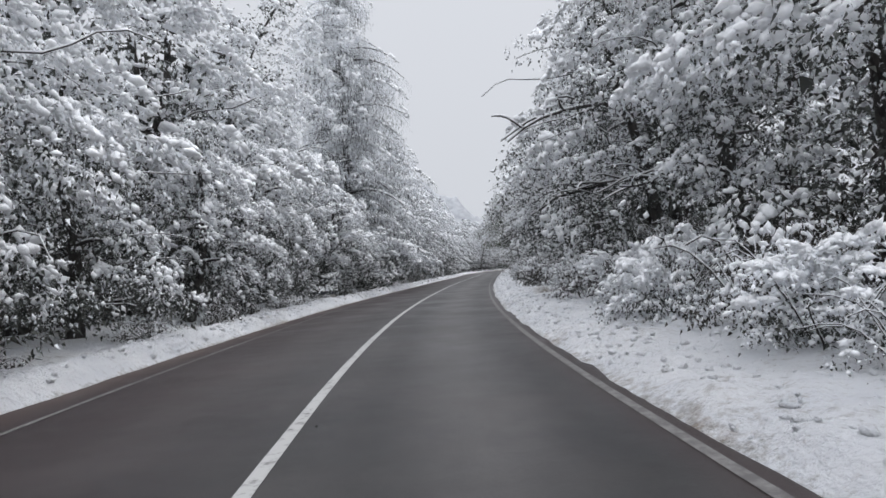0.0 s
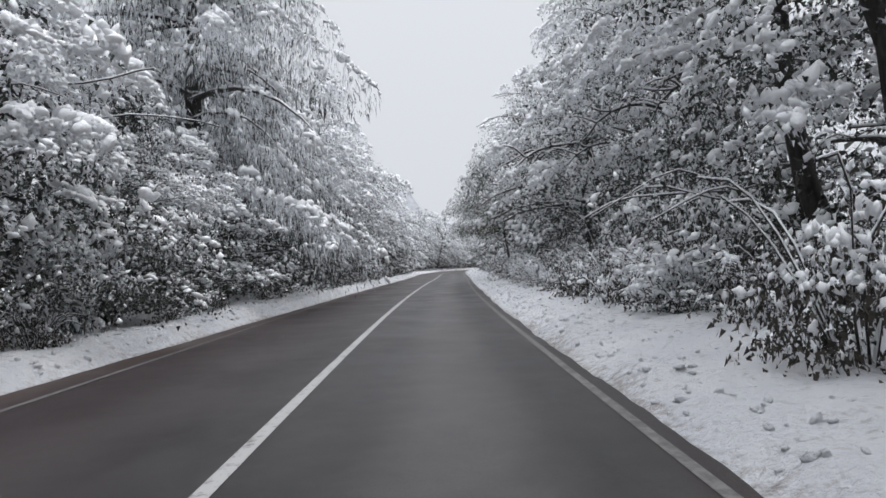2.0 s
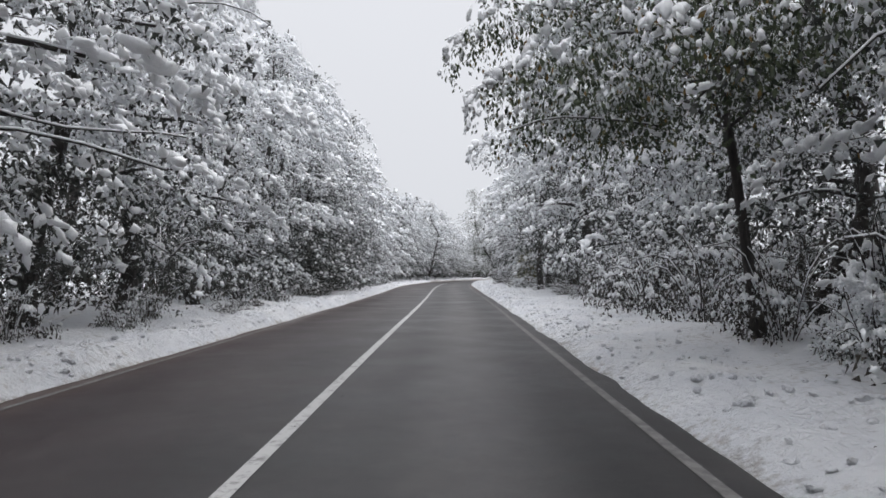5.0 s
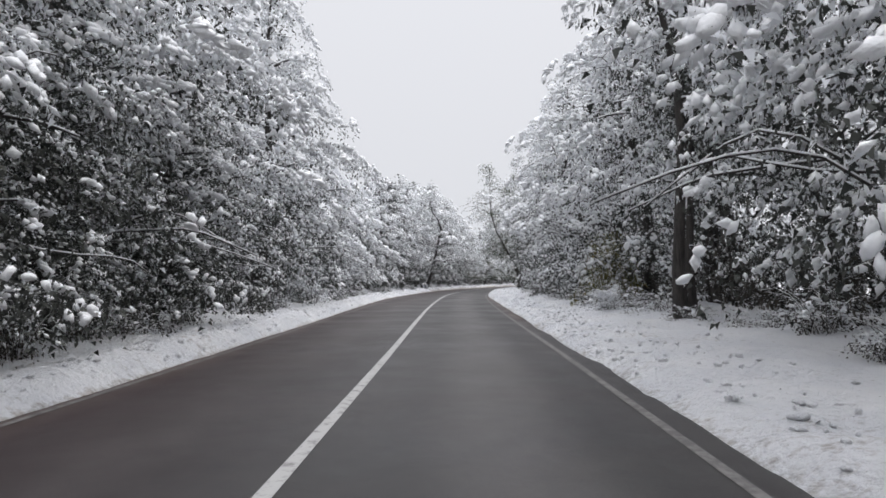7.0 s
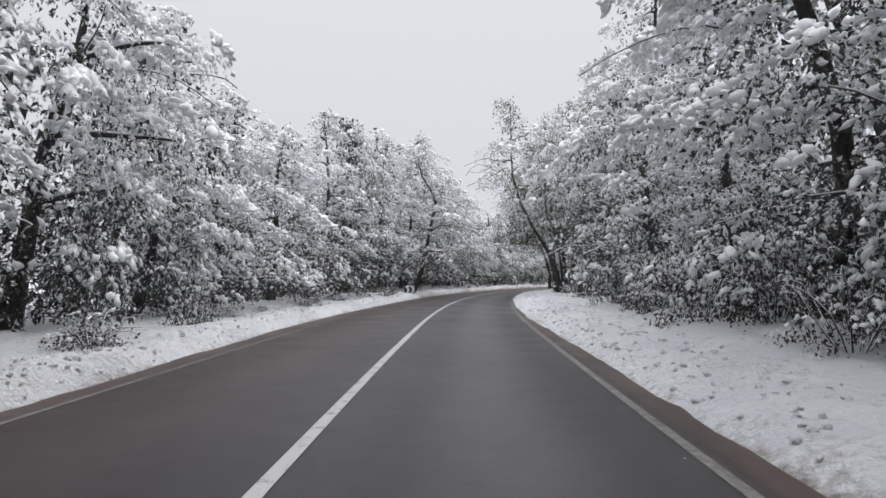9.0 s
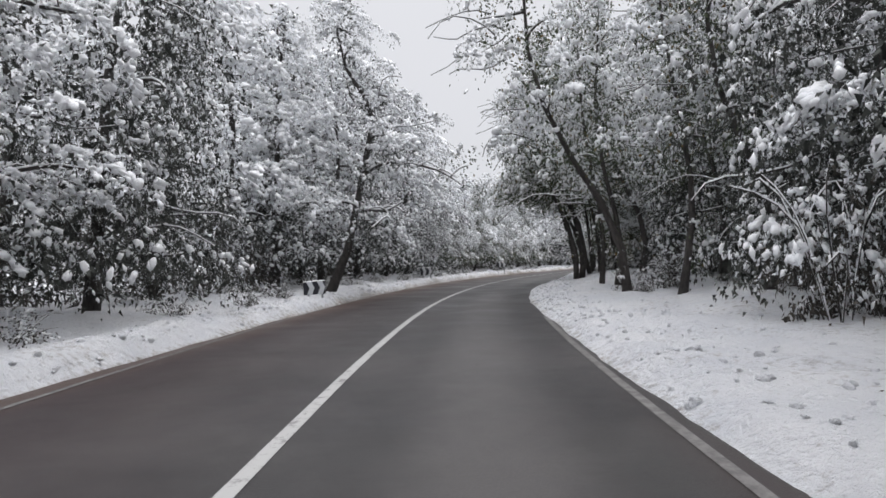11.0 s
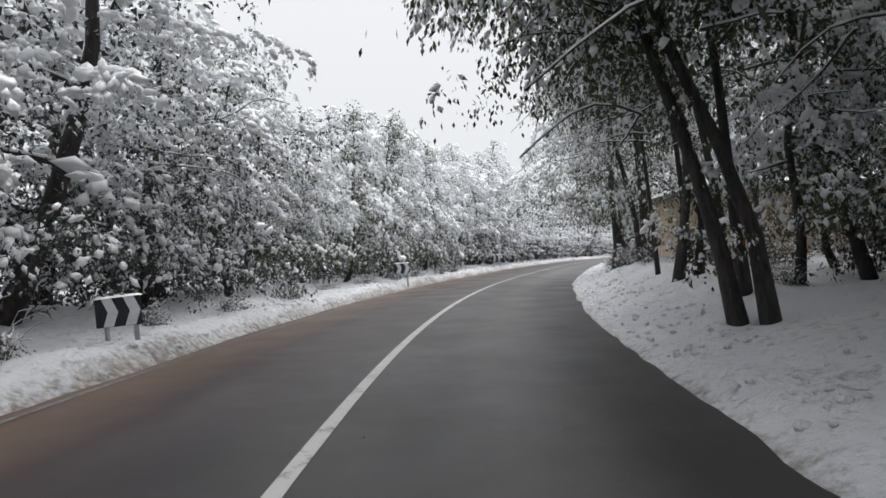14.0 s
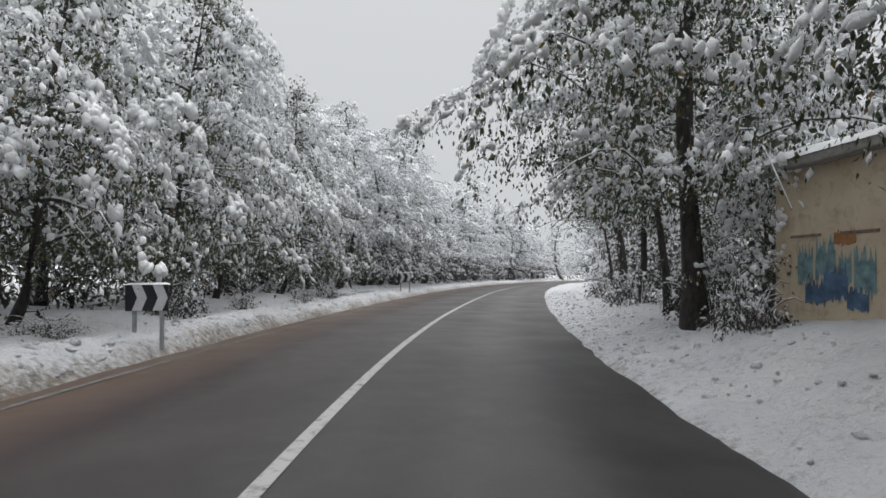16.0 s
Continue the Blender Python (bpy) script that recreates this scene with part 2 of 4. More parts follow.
def mesh_object(name, verts, faces, mats, face_mat=None, smooth=True):
    me = bpy.data.meshes.new(name)
    me.from_pydata(np.asarray(verts).tolist() if not isinstance(verts, list) else verts, [], faces if isinstance(faces, list) else faces.tolist())
    for m in mats:
        me.materials.append(m)
    if face_mat is not None:
        me.polygons.foreach_set("material_index", np.asarray(face_mat, np.int32))
    if smooth:
        me.polygons.foreach_set("use_smooth", np.ones(len(me.polygons), bool))
    me.update()
    return new(name, me)


def sheet(name, ss, lats, height, mat, attribute=None):
    """A strip of ground along the road, as a grid of stations and distances."""
    g, k = np.meshgrid(ss, lats, indexing="ij")
    x, y = plan(g, k)
    z = height(g, k)
    v = np.stack([x, y, z], -1).reshape(-1, 3)
    c = len(lats)
    i = (np.arange(len(ss) - 1)[:, None] * c + np.arange(c - 1)[None]).ravel()
    f = np.stack([i, i + 1, i + c + 1, i + c], -1)
    ob = mesh_object(name, v, f, [mat])
    if attribute:
        a = ob.data.attributes.new(attribute[0], "FLOAT", "POINT")
        a.data.foreach_set("value", np.asarray(attribute[1](g, k), np.float32).ravel())
    return ob


def ground_dirt(s, lat):
    x, y = plan(s, lat)
    left = lat < 0
    out = np.where(left, EDGE_LEFT(s) - lat, lat - EDGE_RIGHT(s))
    width = np.where(left, 0.22 + 0.30 * np.clip((s - 128) / 20, 0, 1), 0.34)
    patch = np.exp(-((s - 24) / 2.5) ** 2 - ((lat - 5.0) / 0.5) ** 2)
    return np.clip(1.0 - out / width, 0, 1) * np.where(left, 0.5, 0.36) + 0.45 * patch + 0.12 * rough(x, y, 1.2)


near_s = np.arange(-8, 200, 0.26)
far_s = np.r_[-600, -300, -120, -60, np.arange(-30, -8, 2.0)]
beyond = np.r_[np.arange(200, 268, 2.0), 300, 420, 700]
near_l = np.r_[-420, -200, -90, -50, -30, -20, -14, np.arange(-11, -5.6, 0.45), np.arange(-5.6, -4.4, 0.16), np.arange(-4.4, -2.55, 0.075), -2.2, 0, 2.3,
               np.arange(2.42, 4.1, 0.07), np.arange(4.1, 7.2, 0.16), np.arange(7.2, 13, 0.45), 15, 19, 26, 36, 52, 75]
ground = sheet("ground", np.r_[far_s, near_s, beyond], near_l, ground_height, SNOW_GROUND, ("dirt", ground_dirt))
tagged(ground, "uneven white snow cover with ploughed, dirty edges beside the road", "snowy ground", kind="structure")


def road_earth(s, lat):
    x, y = plan(s, lat)
    near = np.clip(1 - (lat - EDGE_LEFT(s)) / (0.7 + 0.9 * np.clip((s - 125) / 25, 0, 1)), 0, 1)
    strip = np.clip((lat - EDGE_RIGHT(s) + 0.22) / 0.10, 0, 1) * (np.clip((s - 92) / 6, 0, 1) * np.clip((126 - s) / 6, 0, 1) + 0.55 * np.clip((16 - np.abs(s - 14)) / 4, 0, 1))
    return np.clip(strip * (0.66 + 0.3 * rough(x, y, 0.5)) + near * (0.35 + 0.45 * np.clip((s - 125) / 25, 0, 1)) + 0.36 * np.clip(-lat / 2, 0, 1) + 0.1 * rough(x, y, 1.5) * near, 0, 1)


road_s = np.arange(-30, 264, 1.0)
ROAD_LAT = np.r_[np.linspace(-4.2, 2.8, 36), np.arange(2.9, 4.21, 0.08)]
road = sheet("road", road_s, ROAD_LAT, lambda s, k: 0.02 - 0.004 * np.abs(k), ASPHALT, ("earth", road_earth))
g, k = np.meshgrid(road_s, ROAD_LAT, indexing="ij")
x, y = plan(g, k)
dry = np.exp(-((k - 1.55) / 0.55) ** 2) + 0.7 * np.exp(-((k + 1.5) / 0.5) ** 2) - 0.5 * np.exp(-((k - 0.75) / 0.25) ** 2) - 0.5 * np.exp(-((k - 2.35) / 0.25) ** 2) + 0.35 * rough(x, y, 2.6)
road.data.attributes.new("dry", "FLOAT", "POINT").data.foreach_set("value", dry.astype(np.float32).ravel())
tagged(road, "damp dark grey asphalt road with a reddish muddy side", "road", kind="structure")


def stripe(name, lat, width, mat, label, s0=-30, s1=263):
    ss = np.arange(s0, s1, 0.8)
    wob = lambda s, k: 0.026 - 0.004 * np.abs(k)
    ob = sheet(name, ss, np.array([lat - width / 2, lat, lat + width / 2]), wob, mat)
    return tagged(ob, label, "road marking", kind="structure")


stripe("road_centre_line", 0.0, 0.12, LINE_WHITE, "worn solid white centre line on the asphalt")
stripe("road_edge_line_right", 2.93, 0.10, LINE_EDGE, "faded greyish white edge line by the verge", s1=134)
stripe("road_edge_line_left", -2.9, 0.08, LINE_EDGE, "faded edge line half buried by ploughed snow")


# ---- hazy wooded hill far behind ----
hx, hy = np.meshgrid(np.linspace(-520, 420, 120), np.linspace(820, 1150, 40), indexing="ij")
swell = 150 * np.exp(-((hx + 60) / 230) ** 2) * (0.75 + 0.25 * np.cos(hx / 90)) * np.clip((hy - 820) / 180, 0, 1) + 26 * rough(hx, hy, 60)
hz = np.clip(swell, -6, 400) + 7 * rough(hx, hy, 9) - 6
cell = (np.arange(119)[:, None] * 40 + np.arange(39)[None]).ravel()
hill = mesh_object("backdrop_hill", np.stack([hx, hy, hz], -1).reshape(-1, 3), np.stack([cell, cell + 40, cell + 41, cell + 1], -1), [HILL_HAZE])
tagged(hill, "wooded hillside under snow, distant haze put into its pale grey", "hill", kind="structure")


# ---- trees ----
# a folded leaf tuft: two triangles either side of a midrib
LEAF_V = np.array([(0, 0, 0), (0.5, -0.42, -0.06), (1, 0, -0.28), (0.5, 0.42, -0.06)])
LEAF_F = np.array([(0, 1, 2), (0, 2, 3)])
PLAIN_V, PLAIN_F = np.array([(0, -0.42, 0), (0.2, 0.5, -0.04), (1.0, -0.05, -0.2)]), np.array([(0, 1, 2)])


def frames_from(d, up):
    """Rotation matrices whose x axis follows d, with z near up."""
    d = d / np.linalg.norm(d, axis=1, keepdims=True)
    side = np.cross(up, d)
    side /= np.maximum(np.linalg.norm(side, axis=1, keepdims=True), 1e-6)
    return np.stack([d, side, np.cross(d, side)], -1)


def blob_template(cuts):
    """A ball from an octahedron whose faces are cut in four so many times."""
    v = [Vector(c) for c in ((1, 0, 0), (-1, 0, 0), (0, 1, 0), (0, -1, 0), (0, 0, 1), (0, 0, -1))]
    f = [(0, 2, 4), (2, 1, 4), (1, 3, 4), (3, 0, 4), (2, 0, 5), (1, 2, 5), (3, 1, 5), (0, 3, 5)]
    for _ in range(cuts):
        seen, g = {}, []

        def half(i, j):
            k = (min(i, j), max(i, j))
            if k not in seen:
                seen[k] = len(v)
                v.append((v[i] + v[j]).normalized())
            return seen[k]

        for a, b, c in f:
            p, q, r = half(a, b), half(b, c), half(c, a)
            g += [(a, p, r), (p, b, q), (r, q, c), (p, q, r)]
        f = g
    return np.array([tuple(c) for c in v]), np.array(f)


CRUMB_V, CRUMB_F = blob_template(0)
PAD_V, PAD_F = blob_template(1)


def soft_noise(p, seed):
    """Smooth bumps between about -1 and 1 at places p."""
    x, y, z = p[..., 0] + seed, p[..., 1] - seed, p[..., 2]
    return np.sin(2.1 * x + 1.7 * np.sin(1.3 * y)) * np.sin(1.9 * y + 1.4 * np.sin(1.6 * z)) + 0.6 * np.sin(4.3 * z + 2.2 * np.sin(2.7 * x) + 1.3 * y)


def scatter(template, faces, at, way, size, rng, wobble=0.1):
    """Copies of a small shape at many places; x along way, z near up, with dented sides."""
    m = len(at)
    rot = frames_from(way + 1e-4, np.tile((0.0, 0.0, 1.0), (m, 1)) + rng.normal(0, 0.15, (m, 3)))
    v = template[None] * size[:, None, :] * (1 + wobble * soft_noise(template[None] * 2.0 + rng.uniform(0, 40, (m, 1, 3)), 0.0))[..., None]
    v = np.einsum("nij,nkj->nki", rot, v) + at[:, None, :]
    return v.reshape(-1, 3), (faces[None] + (np.arange(m) * len(template))[:, None, None]).reshape(-1, 3)


class Foliage:
    """Collects leaves with their coat of rime, and the snow that lies on them."""

    def __init__(self, seed, leaf=0.10, slim=0.48, plain=True, coarse=False):
        self.rng = np.random.default_rng(seed)
        self.leaf, self.slim = leaf, slim
        self.leaf_v, self.leaf_f = (PLAIN_V, PLAIN_F) if plain else (LEAF_V, LEAF_F)
        self.pad_shape = (CRUMB_V, CRUMB_F) if coarse else (PAD_V, PAD_F)
        self.blades, self.pads, self.crumbs = [], [], []

    def leaves(self, at, way, size, coat):
        self.blades.append(np.column_stack([at, way, size, coat]))

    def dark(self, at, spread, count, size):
        """Large, hardly rimed filler leaves, added deep inside to make the gaps look dark."""
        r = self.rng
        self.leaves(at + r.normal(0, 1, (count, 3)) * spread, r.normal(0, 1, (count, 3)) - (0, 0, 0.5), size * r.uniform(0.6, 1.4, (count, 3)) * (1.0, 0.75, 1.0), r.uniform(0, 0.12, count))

    def pad(self, at, way, size):
        self.pads.append((*at, *way, *size))

    def crumb(self, at, way, size):
        self.crumbs.append((*at, *way, *size))

    def tuft(self, mid, way, wide, load, count, rime=0.0, hang=0.8, depth=0.36):
        """One tuft at a bough: leaves that hang round it, a pillow of snow on top with fingers down its sides."""
        r = self.rng
        way = way / np.linalg.norm(way)
        side = np.cross((0, 0, 1.0), way)
        side /= max(np.linalg.norm(side), 1e-3)
        up = np.cross(way, side)
        a, b = r.uniform(-0.65, 0.75, count), r.normal(0, 0.36, count)
        deep = np.abs(r.normal(0, depth, count))
        c = 0.10 - deep - 0.45 * (a * a + b * b)
        at = mid + wide * (a[:, None] * way + b[:, None] * side + c[:, None] * up)
        d = 0.8 * (a[:, None] * way + b[:, None] * side) + r.normal(0, 0.42, (count, 3)) - (0, 0, hang)
        size = self.leaf * r.uniform(0.65, 1.45, (count, 1)) * np.array([[1.15, 1.5 * self.slim, 1.0]])
        coat = np.clip(0.12 + rime + 0.56 * load - 0.80 * deep + r.normal(0, 0.10, count), 0, 0.85)
        self.leaves(at, d, size, coat)
        if r.random() < 0.40 + 0.5 * load:
            # lumps packed into one uneven pillow, and smaller ones that slide down its sides
            heart = r.uniform(-0.15, 0.3), r.normal(0, 0.12)
            for k in range(2 + r.poisson(3.2 * load)):
                i, j = heart[0] + r.normal(0, 0.20), heart[1] + r.normal(0, 0.17)
                spot = mid + wide * (i * way + j * side + (0.09 - 0.40 * (i * i + j * j)) * up)
                self.pad(spot, way + r.normal(0, 0.6, 3), wide * np.array([r.uniform(0.13, 0.24), r.uniform(0.09, 0.16), r.uniform(0.07, 0.13)]) * np.clip(0.7 + 0.3 * load, 0.6, 1.15))
            for k in range(r.poisson(8.0 * load)):
                i, j = heart[0] + r.normal(0.05, 0.33), heart[1] + r.normal(0, 0.30)
                out = i * way + j * side
                spot = mid + wide * (out + (0.08 - 0.55 * (i * i + j * j)) * up)
                self.crumb(spot, 1.6 * out + r.normal(0, 0.3, 3) - (0, 0, r.uniform(0.2, 1.0)), wide * np.array([r.uniform(0.10, 0.22), r.uniform(0.06, 0.11), r.uniform(0.05, 0.09)]))
        for k in range(r.poisson(1.2 + 3.5 * load)):
            i = r.integers(count)
            if deep[i] < 0.45:
                self.crumb(at[i] + (0, 0, 0.02), d[i], wide * r.uniform(0.05, 0.10) * np.array([1.5, 1.0, 0.8]))

    def build(self, leaf_mat, parent):
        r = self.rng
        q = np.vstack(self.blades)
        m = len(q)
        rot = frames_from(q[:, 3:6], r.normal(0, 0.6, (m, 3)) + (0, 0, 0.8))
        v = np.einsum("nij,nkj->nki", rot, self.leaf_v[None] * q[:, None, 6:9]) + q[:, None, :3]
        f = self.leaf_f[None] + (np.arange(m) * len(self.leaf_v))[:, None, None]
        crown = mesh_object("crown", v.reshape(-1, 3), f.reshape(-1, 3), [leaf_mat], smooth=False)
        crown.parent = parent
        tagged(crown, "dark drooping leaves dusted with rime", kind="stuff")
        crown.data.attributes.new("rime", "FLOAT", "POINT").data.foreach_set("value", np.repeat(q[:, 9], len(self.leaf_v)).astype(np.float32))
        for name, rows, shape, label in (("snow_cover", self.pads, self.pad_shape, "rounded pillows of wet snow"), ("snow_load", self.crumbs, (CRUMB_V, CRUMB_F), "soft white clumps of clinging snow")):
            if rows:
                p = np.array(rows, float)
                v, f = scatter(*shape, p[:, :3], p[:, 3:6], p[:, 6:9], r, 0.22)
                s = mesh_object(name, v, f, [TREE_SNOW])
                s.parent = parent
                tagged(s, label, kind="stuff")
        return crown


def tube(points, radii, sides=8, twist=0.0, flat=1.0):
    """A tapered, slightly uneven tube along points."""
    p = np.array(points, float)
    t = np.gradient(p, axis=0)
    t /= np.linalg.norm(t, axis=1, keepdims=True)
    ref = np.where(np.abs(t[:, 2:3]) > 0.9, np.array([[1.0, 0, 0]]), np.array([[0, 0, 1.0]]))
    a = np.cross(ref, t)
    a /= np.linalg.norm(a, axis=1, keepdims=True)
    b = np.cross(t, a)
    ang = np.linspace(0, 2 * np.pi, sides, endpoint=False) + twist
    r = np.array(radii)[:, None] * (1 + 0.10 * np.sin(3 * ang[None] + np.arange(len(p))[:, None]))
    v = p[:, None] + a[:, None] * (r * np.cos(ang))[..., None] + b[:, None] * (flat * r * np.sin(ang))[..., None]
    n = len(p)
    f = [(i * sides + j, i * sides + (j + 1) % sides, (i + 1) * sides + (j + 1) % sides, (i + 1) * sides + j)
         for i in range(n - 1) for j in range(sides)]
    f.append(tuple(reversed(range(sides))))
    f.append(tuple((n - 1) * sides + j for j in range(sides)))
    return v.reshape(-1, 3).tolist(), f


def bark_part(name, points, radii, parent, sides=8, snow=0.0):
    v, f = tube(points, radii, sides)
    ob = mesh_object(name, v, f, [BARK])
    ob.parent = parent
    if snow:
        # a ridge of snow lying along the upper side
        p, r = np.array(points, float), np.array(radii)
        q = p + np.stack([0 * r, 0 * r, 0.8 * r + 0.012], -1)
        v, f = tube(q, np.maximum(r * 0.9, 0.022) * snow, 6, 0.4, 0.75)
        s = mesh_object("snow_ridge", v, f, [TREE_SNOW])
        s.parent = ob
    return ob


def wander(a, b, rng, bend=0.12, n=6, sag=0.0):
    """A crooked line from a to b."""
    a, b = np.array(a, float), np.array(b, float)
    u = np.linspace(0, 1, n)[:, None]
    size = np.linalg.norm(b - a)
    off = np.cumsum(rng.normal(0, 1, (n, 3)), axis=0)
    off = (off - off[0] - u * (off[-1] - off[0])) * bend * size / n * 1.6
    for _ in range(2):
        off[1:-1] = 0.5 * off[1:-1] + 0.25 * (off[:-2] + off[2:])
    off *= 1.3
    line = a + (b - a) * u + off
    line[:, 2] += sag * size * (u[:, 0] * (1 - u[:, 0]) * 4)
    return line


def twig_mesh(lines, parent, thick=0.014):
    """Many fine bare twigs, each with its rim of snow: one mesh of dark wood and one of snow."""
    for name, mat, lift, scale, label in (("twig_tangle", BARK, 0.0, 1.0, "fine bare dark twigs"), ("twig_snow", TREE_SNOW, 0.016, 1.25, "thin rims of snow on the twigs")):
        v, f = [], []
        for line in lines:
            q = np.array(line) + (0, 0, lift)
            tv, tf = tube(q, np.linspace(thick * 1.3, thick * 0.5, len(q)) * scale, 4, 0.5)
            base = len(v)
            v += tv
            f += [tuple(base + i for i in face) for face in tf]
        ob = mesh_object(name, v, f, [mat])
        ob.parent = parent
        tagged(ob, label, kind="stuff")


def bough_line(a, b, lift, n=7):
    """An arching bough from a that rises and then hangs to b."""
    a, b = np.array(a, float), np.array(b, float)
    mid = a * 0.42 + b * 0.58
    mid[2] = max(a[2], b[2]) + lift
    u = np.linspace(0, 1, n)[:, None]
    return (1 - u) ** 2 * a + 2 * u * (1 - u) * mid + u * u * b


def broadleaf(name, seed, height, radius, stem, leaf_mat, boughs, lean=0.06, load=1.0, leaf=0.078, leaves=46, wide=0.62, trunk_r=0.16, limbs=5, low=0.06,
              front=0.62, twigs=7, bend=0.16, arms=0, droop=0.35, gap=0.62, rime=0.0, top=0.96, shade=12, coarse=False, sprouts=0, plain=True, core=0.14):
    """An evergreen oak: crooked trunk and arching boughs, hung with tufts that carry pillows of snow; fuller towards its +x side."""
    rng = np.random.default_rng(seed)
    tree = new(name)
    line = wander((0, 0, -0.25), (lean * height, 0.0, height * 0.92), rng, bend, 9)
    bark_part("trunk", line, np.linspace(trunk_r * 1.2, trunk_r * 0.15, 9) * np.r_[1.3, 1.05, np.ones(7)], tree, 10)
    fol = Foliage(seed + 1, leaf, plain=plain, coarse=coarse)

    def on_trunk(z):
        return np.array([np.interp(z, line[:, 2], line[:, 0]), np.interp(z, line[:, 2], line[:, 1]), z])

    phase = rng.uniform(0, 6.28, 4)
    every = max(1, boughs // max(limbs, 1))
    for k in range(boughs):
        u = ((k + rng.uniform(0.2, 0.8)) / boughs) ** 0.9
        z = height * (stem + (top - stem) * u)
        a = 2.4 * k + rng.uniform(-0.5, 0.5)
        if math.cos(a) < -0.2 and rng.random() < front:
            a += math.pi
        lobe = 1 + 0.20 * math.sin(3 * a + phase[0] + 7 * u) + 0.16 * math.sin(2 * a + phase[1] - 13 * u)
        reach = radius * (0.10 + 0.90 * math.sin(math.pi * (0.24 + 0.72 * u)) ** 0.85) * lobe * rng.choice((0.6, 0.82, 0.92, 1.05))
        root = on_trunk(max(z - 0.3 * reach, 0.12 * height))
        tip = on_trunk(z) + np.array([math.cos(a) * reach, math.sin(a) * reach, -reach * droop * rng.uniform(0.5, 1.5)])
        tip[2] = max(tip[2], height * low + rng.uniform(0.2, 0.55))
        arc = bough_line(root, tip, 0.10 * reach)
        if limbs and k % every == every // 2:
            bark_part("limb", wander(arc[0], arc[4], rng, 0.14, 7, 0.05), np.linspace(trunk_r * 0.40, trunk_r * 0.12, 7), tree, 6, 1.0)
        count = max(2, int(0.72 * reach / (wide * gap) + 0.5))
        snow = load * rng.uniform(0.55, 1.25) * np.clip(1 + 0.6 * math.sin(2.1 * a + phase[2] + 10 * u), 0.35, 1.6)
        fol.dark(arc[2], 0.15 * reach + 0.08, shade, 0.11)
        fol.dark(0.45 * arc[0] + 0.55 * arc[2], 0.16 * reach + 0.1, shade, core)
        for w in np.linspace(0.36, 1.0, count):
            i = min(int(w * 6), 5)
            at = arc[i] + (arc[i + 1] - arc[i]) * (w * 6 - i)
            t = arc[i + 1] - arc[i]
            t = t / np.linalg.norm(t) - (0, 0, 0.75 * w)
            at = at + np.array([-math.sin(a), math.cos(a), 0]) * rng.normal(0, 0.34) * wide * (0.6 + w) + (0, 0, rng.normal(0, 0.10))
            weight = snow * np.clip(-0.05 + 1.7 * at[2] / height, 0.15, 1.15) * (0.75 + 0.35 * w)
            fol.tuft(at, t + rng.normal(0, 0.15, 3), wide * rng.uniform(0.75, 1.25) * (1.08 - 0.25 * u), np.clip(weight, 0.05, 1.6), leaves, rime)
    # leafy sprouts along the bare part of the trunk
    for k in range(sprouts):
        a, z = rng.uniform(0, 6.28), height * rng.uniform(0.08, max(stem, 0.1))
        out = np.array([math.cos(a), math.sin(a), -0.4])
        fol.tuft(on_trunk(z) + out * rng.uniform(0.1, 0.4), out, wide * rng.uniform(0.5, 0.85), load * rng.uniform(0.2, 0.7), leaves, rime)
    # bare forked limbs lined with snow
    for k in range(arms):
        z = height * rng.uniform(0.2, 0.42)
        a = rng.uniform(-1.1, 1.1)
        r = radius * rng.uniform(1.0, 1.35)
        arc = wander(on_trunk(z), on_trunk(z) + (math.cos(a) * r, math.sin(a) * r, rng.uniform(-0.7, 0.5)), rng, 0.22, 9, rng.uniform(0.05, 0.2))
        arm = bark_part("bare_limb", arc, np.linspace(0.085, 0.016, 9), tree, 7, 1.2)
        for j in (3, 4, 5, 6, 7):
            b = a + rng.choice((-1, 1)) * rng.uniform(0.4, 1.0)
            size = rng.uniform(0.5, 1.3)
            fork = wander(arc[j], arc[j] + (math.cos(b) * size, math.sin(b) * size, rng.uniform(-0.5, 0.45)), rng, 0.3, 6, 0.12)
            bark_part("branchlet", fork, np.linspace(0.034, 0.009, 6), arm, 5)
            v, f = tube(fork + (0, 0, 0.03), np.linspace(0.040, 0.018, 6), 5, 0.3, 0.8)
            mesh_object("snow_ridge", v, f, [TREE_SNOW]).parent = arm
    if twigs:
        lines = []
        for _ in range(twigs):
            z = height * rng.uniform(max(stem * 0.7, 0.12), 0.7)
            a = rng.uniform(-1.8, 1.8)
            r = radius * rng.uniform(0.7, 1.1)
            start = on_trunk(z) + (math.cos(a) * r * 0.35, math.sin(a) * r * 0.35, 0)
            lines.append(wander(start, start + (math.cos(a) * r * 0.7, math.sin(a) * r * 0.7, rng.uniform(-0.6, 0.3)), rng, 0.3, 6, 0.12))
        twig_mesh(lines, tree)
    fol.build(leaf_mat, tree)
    return tree


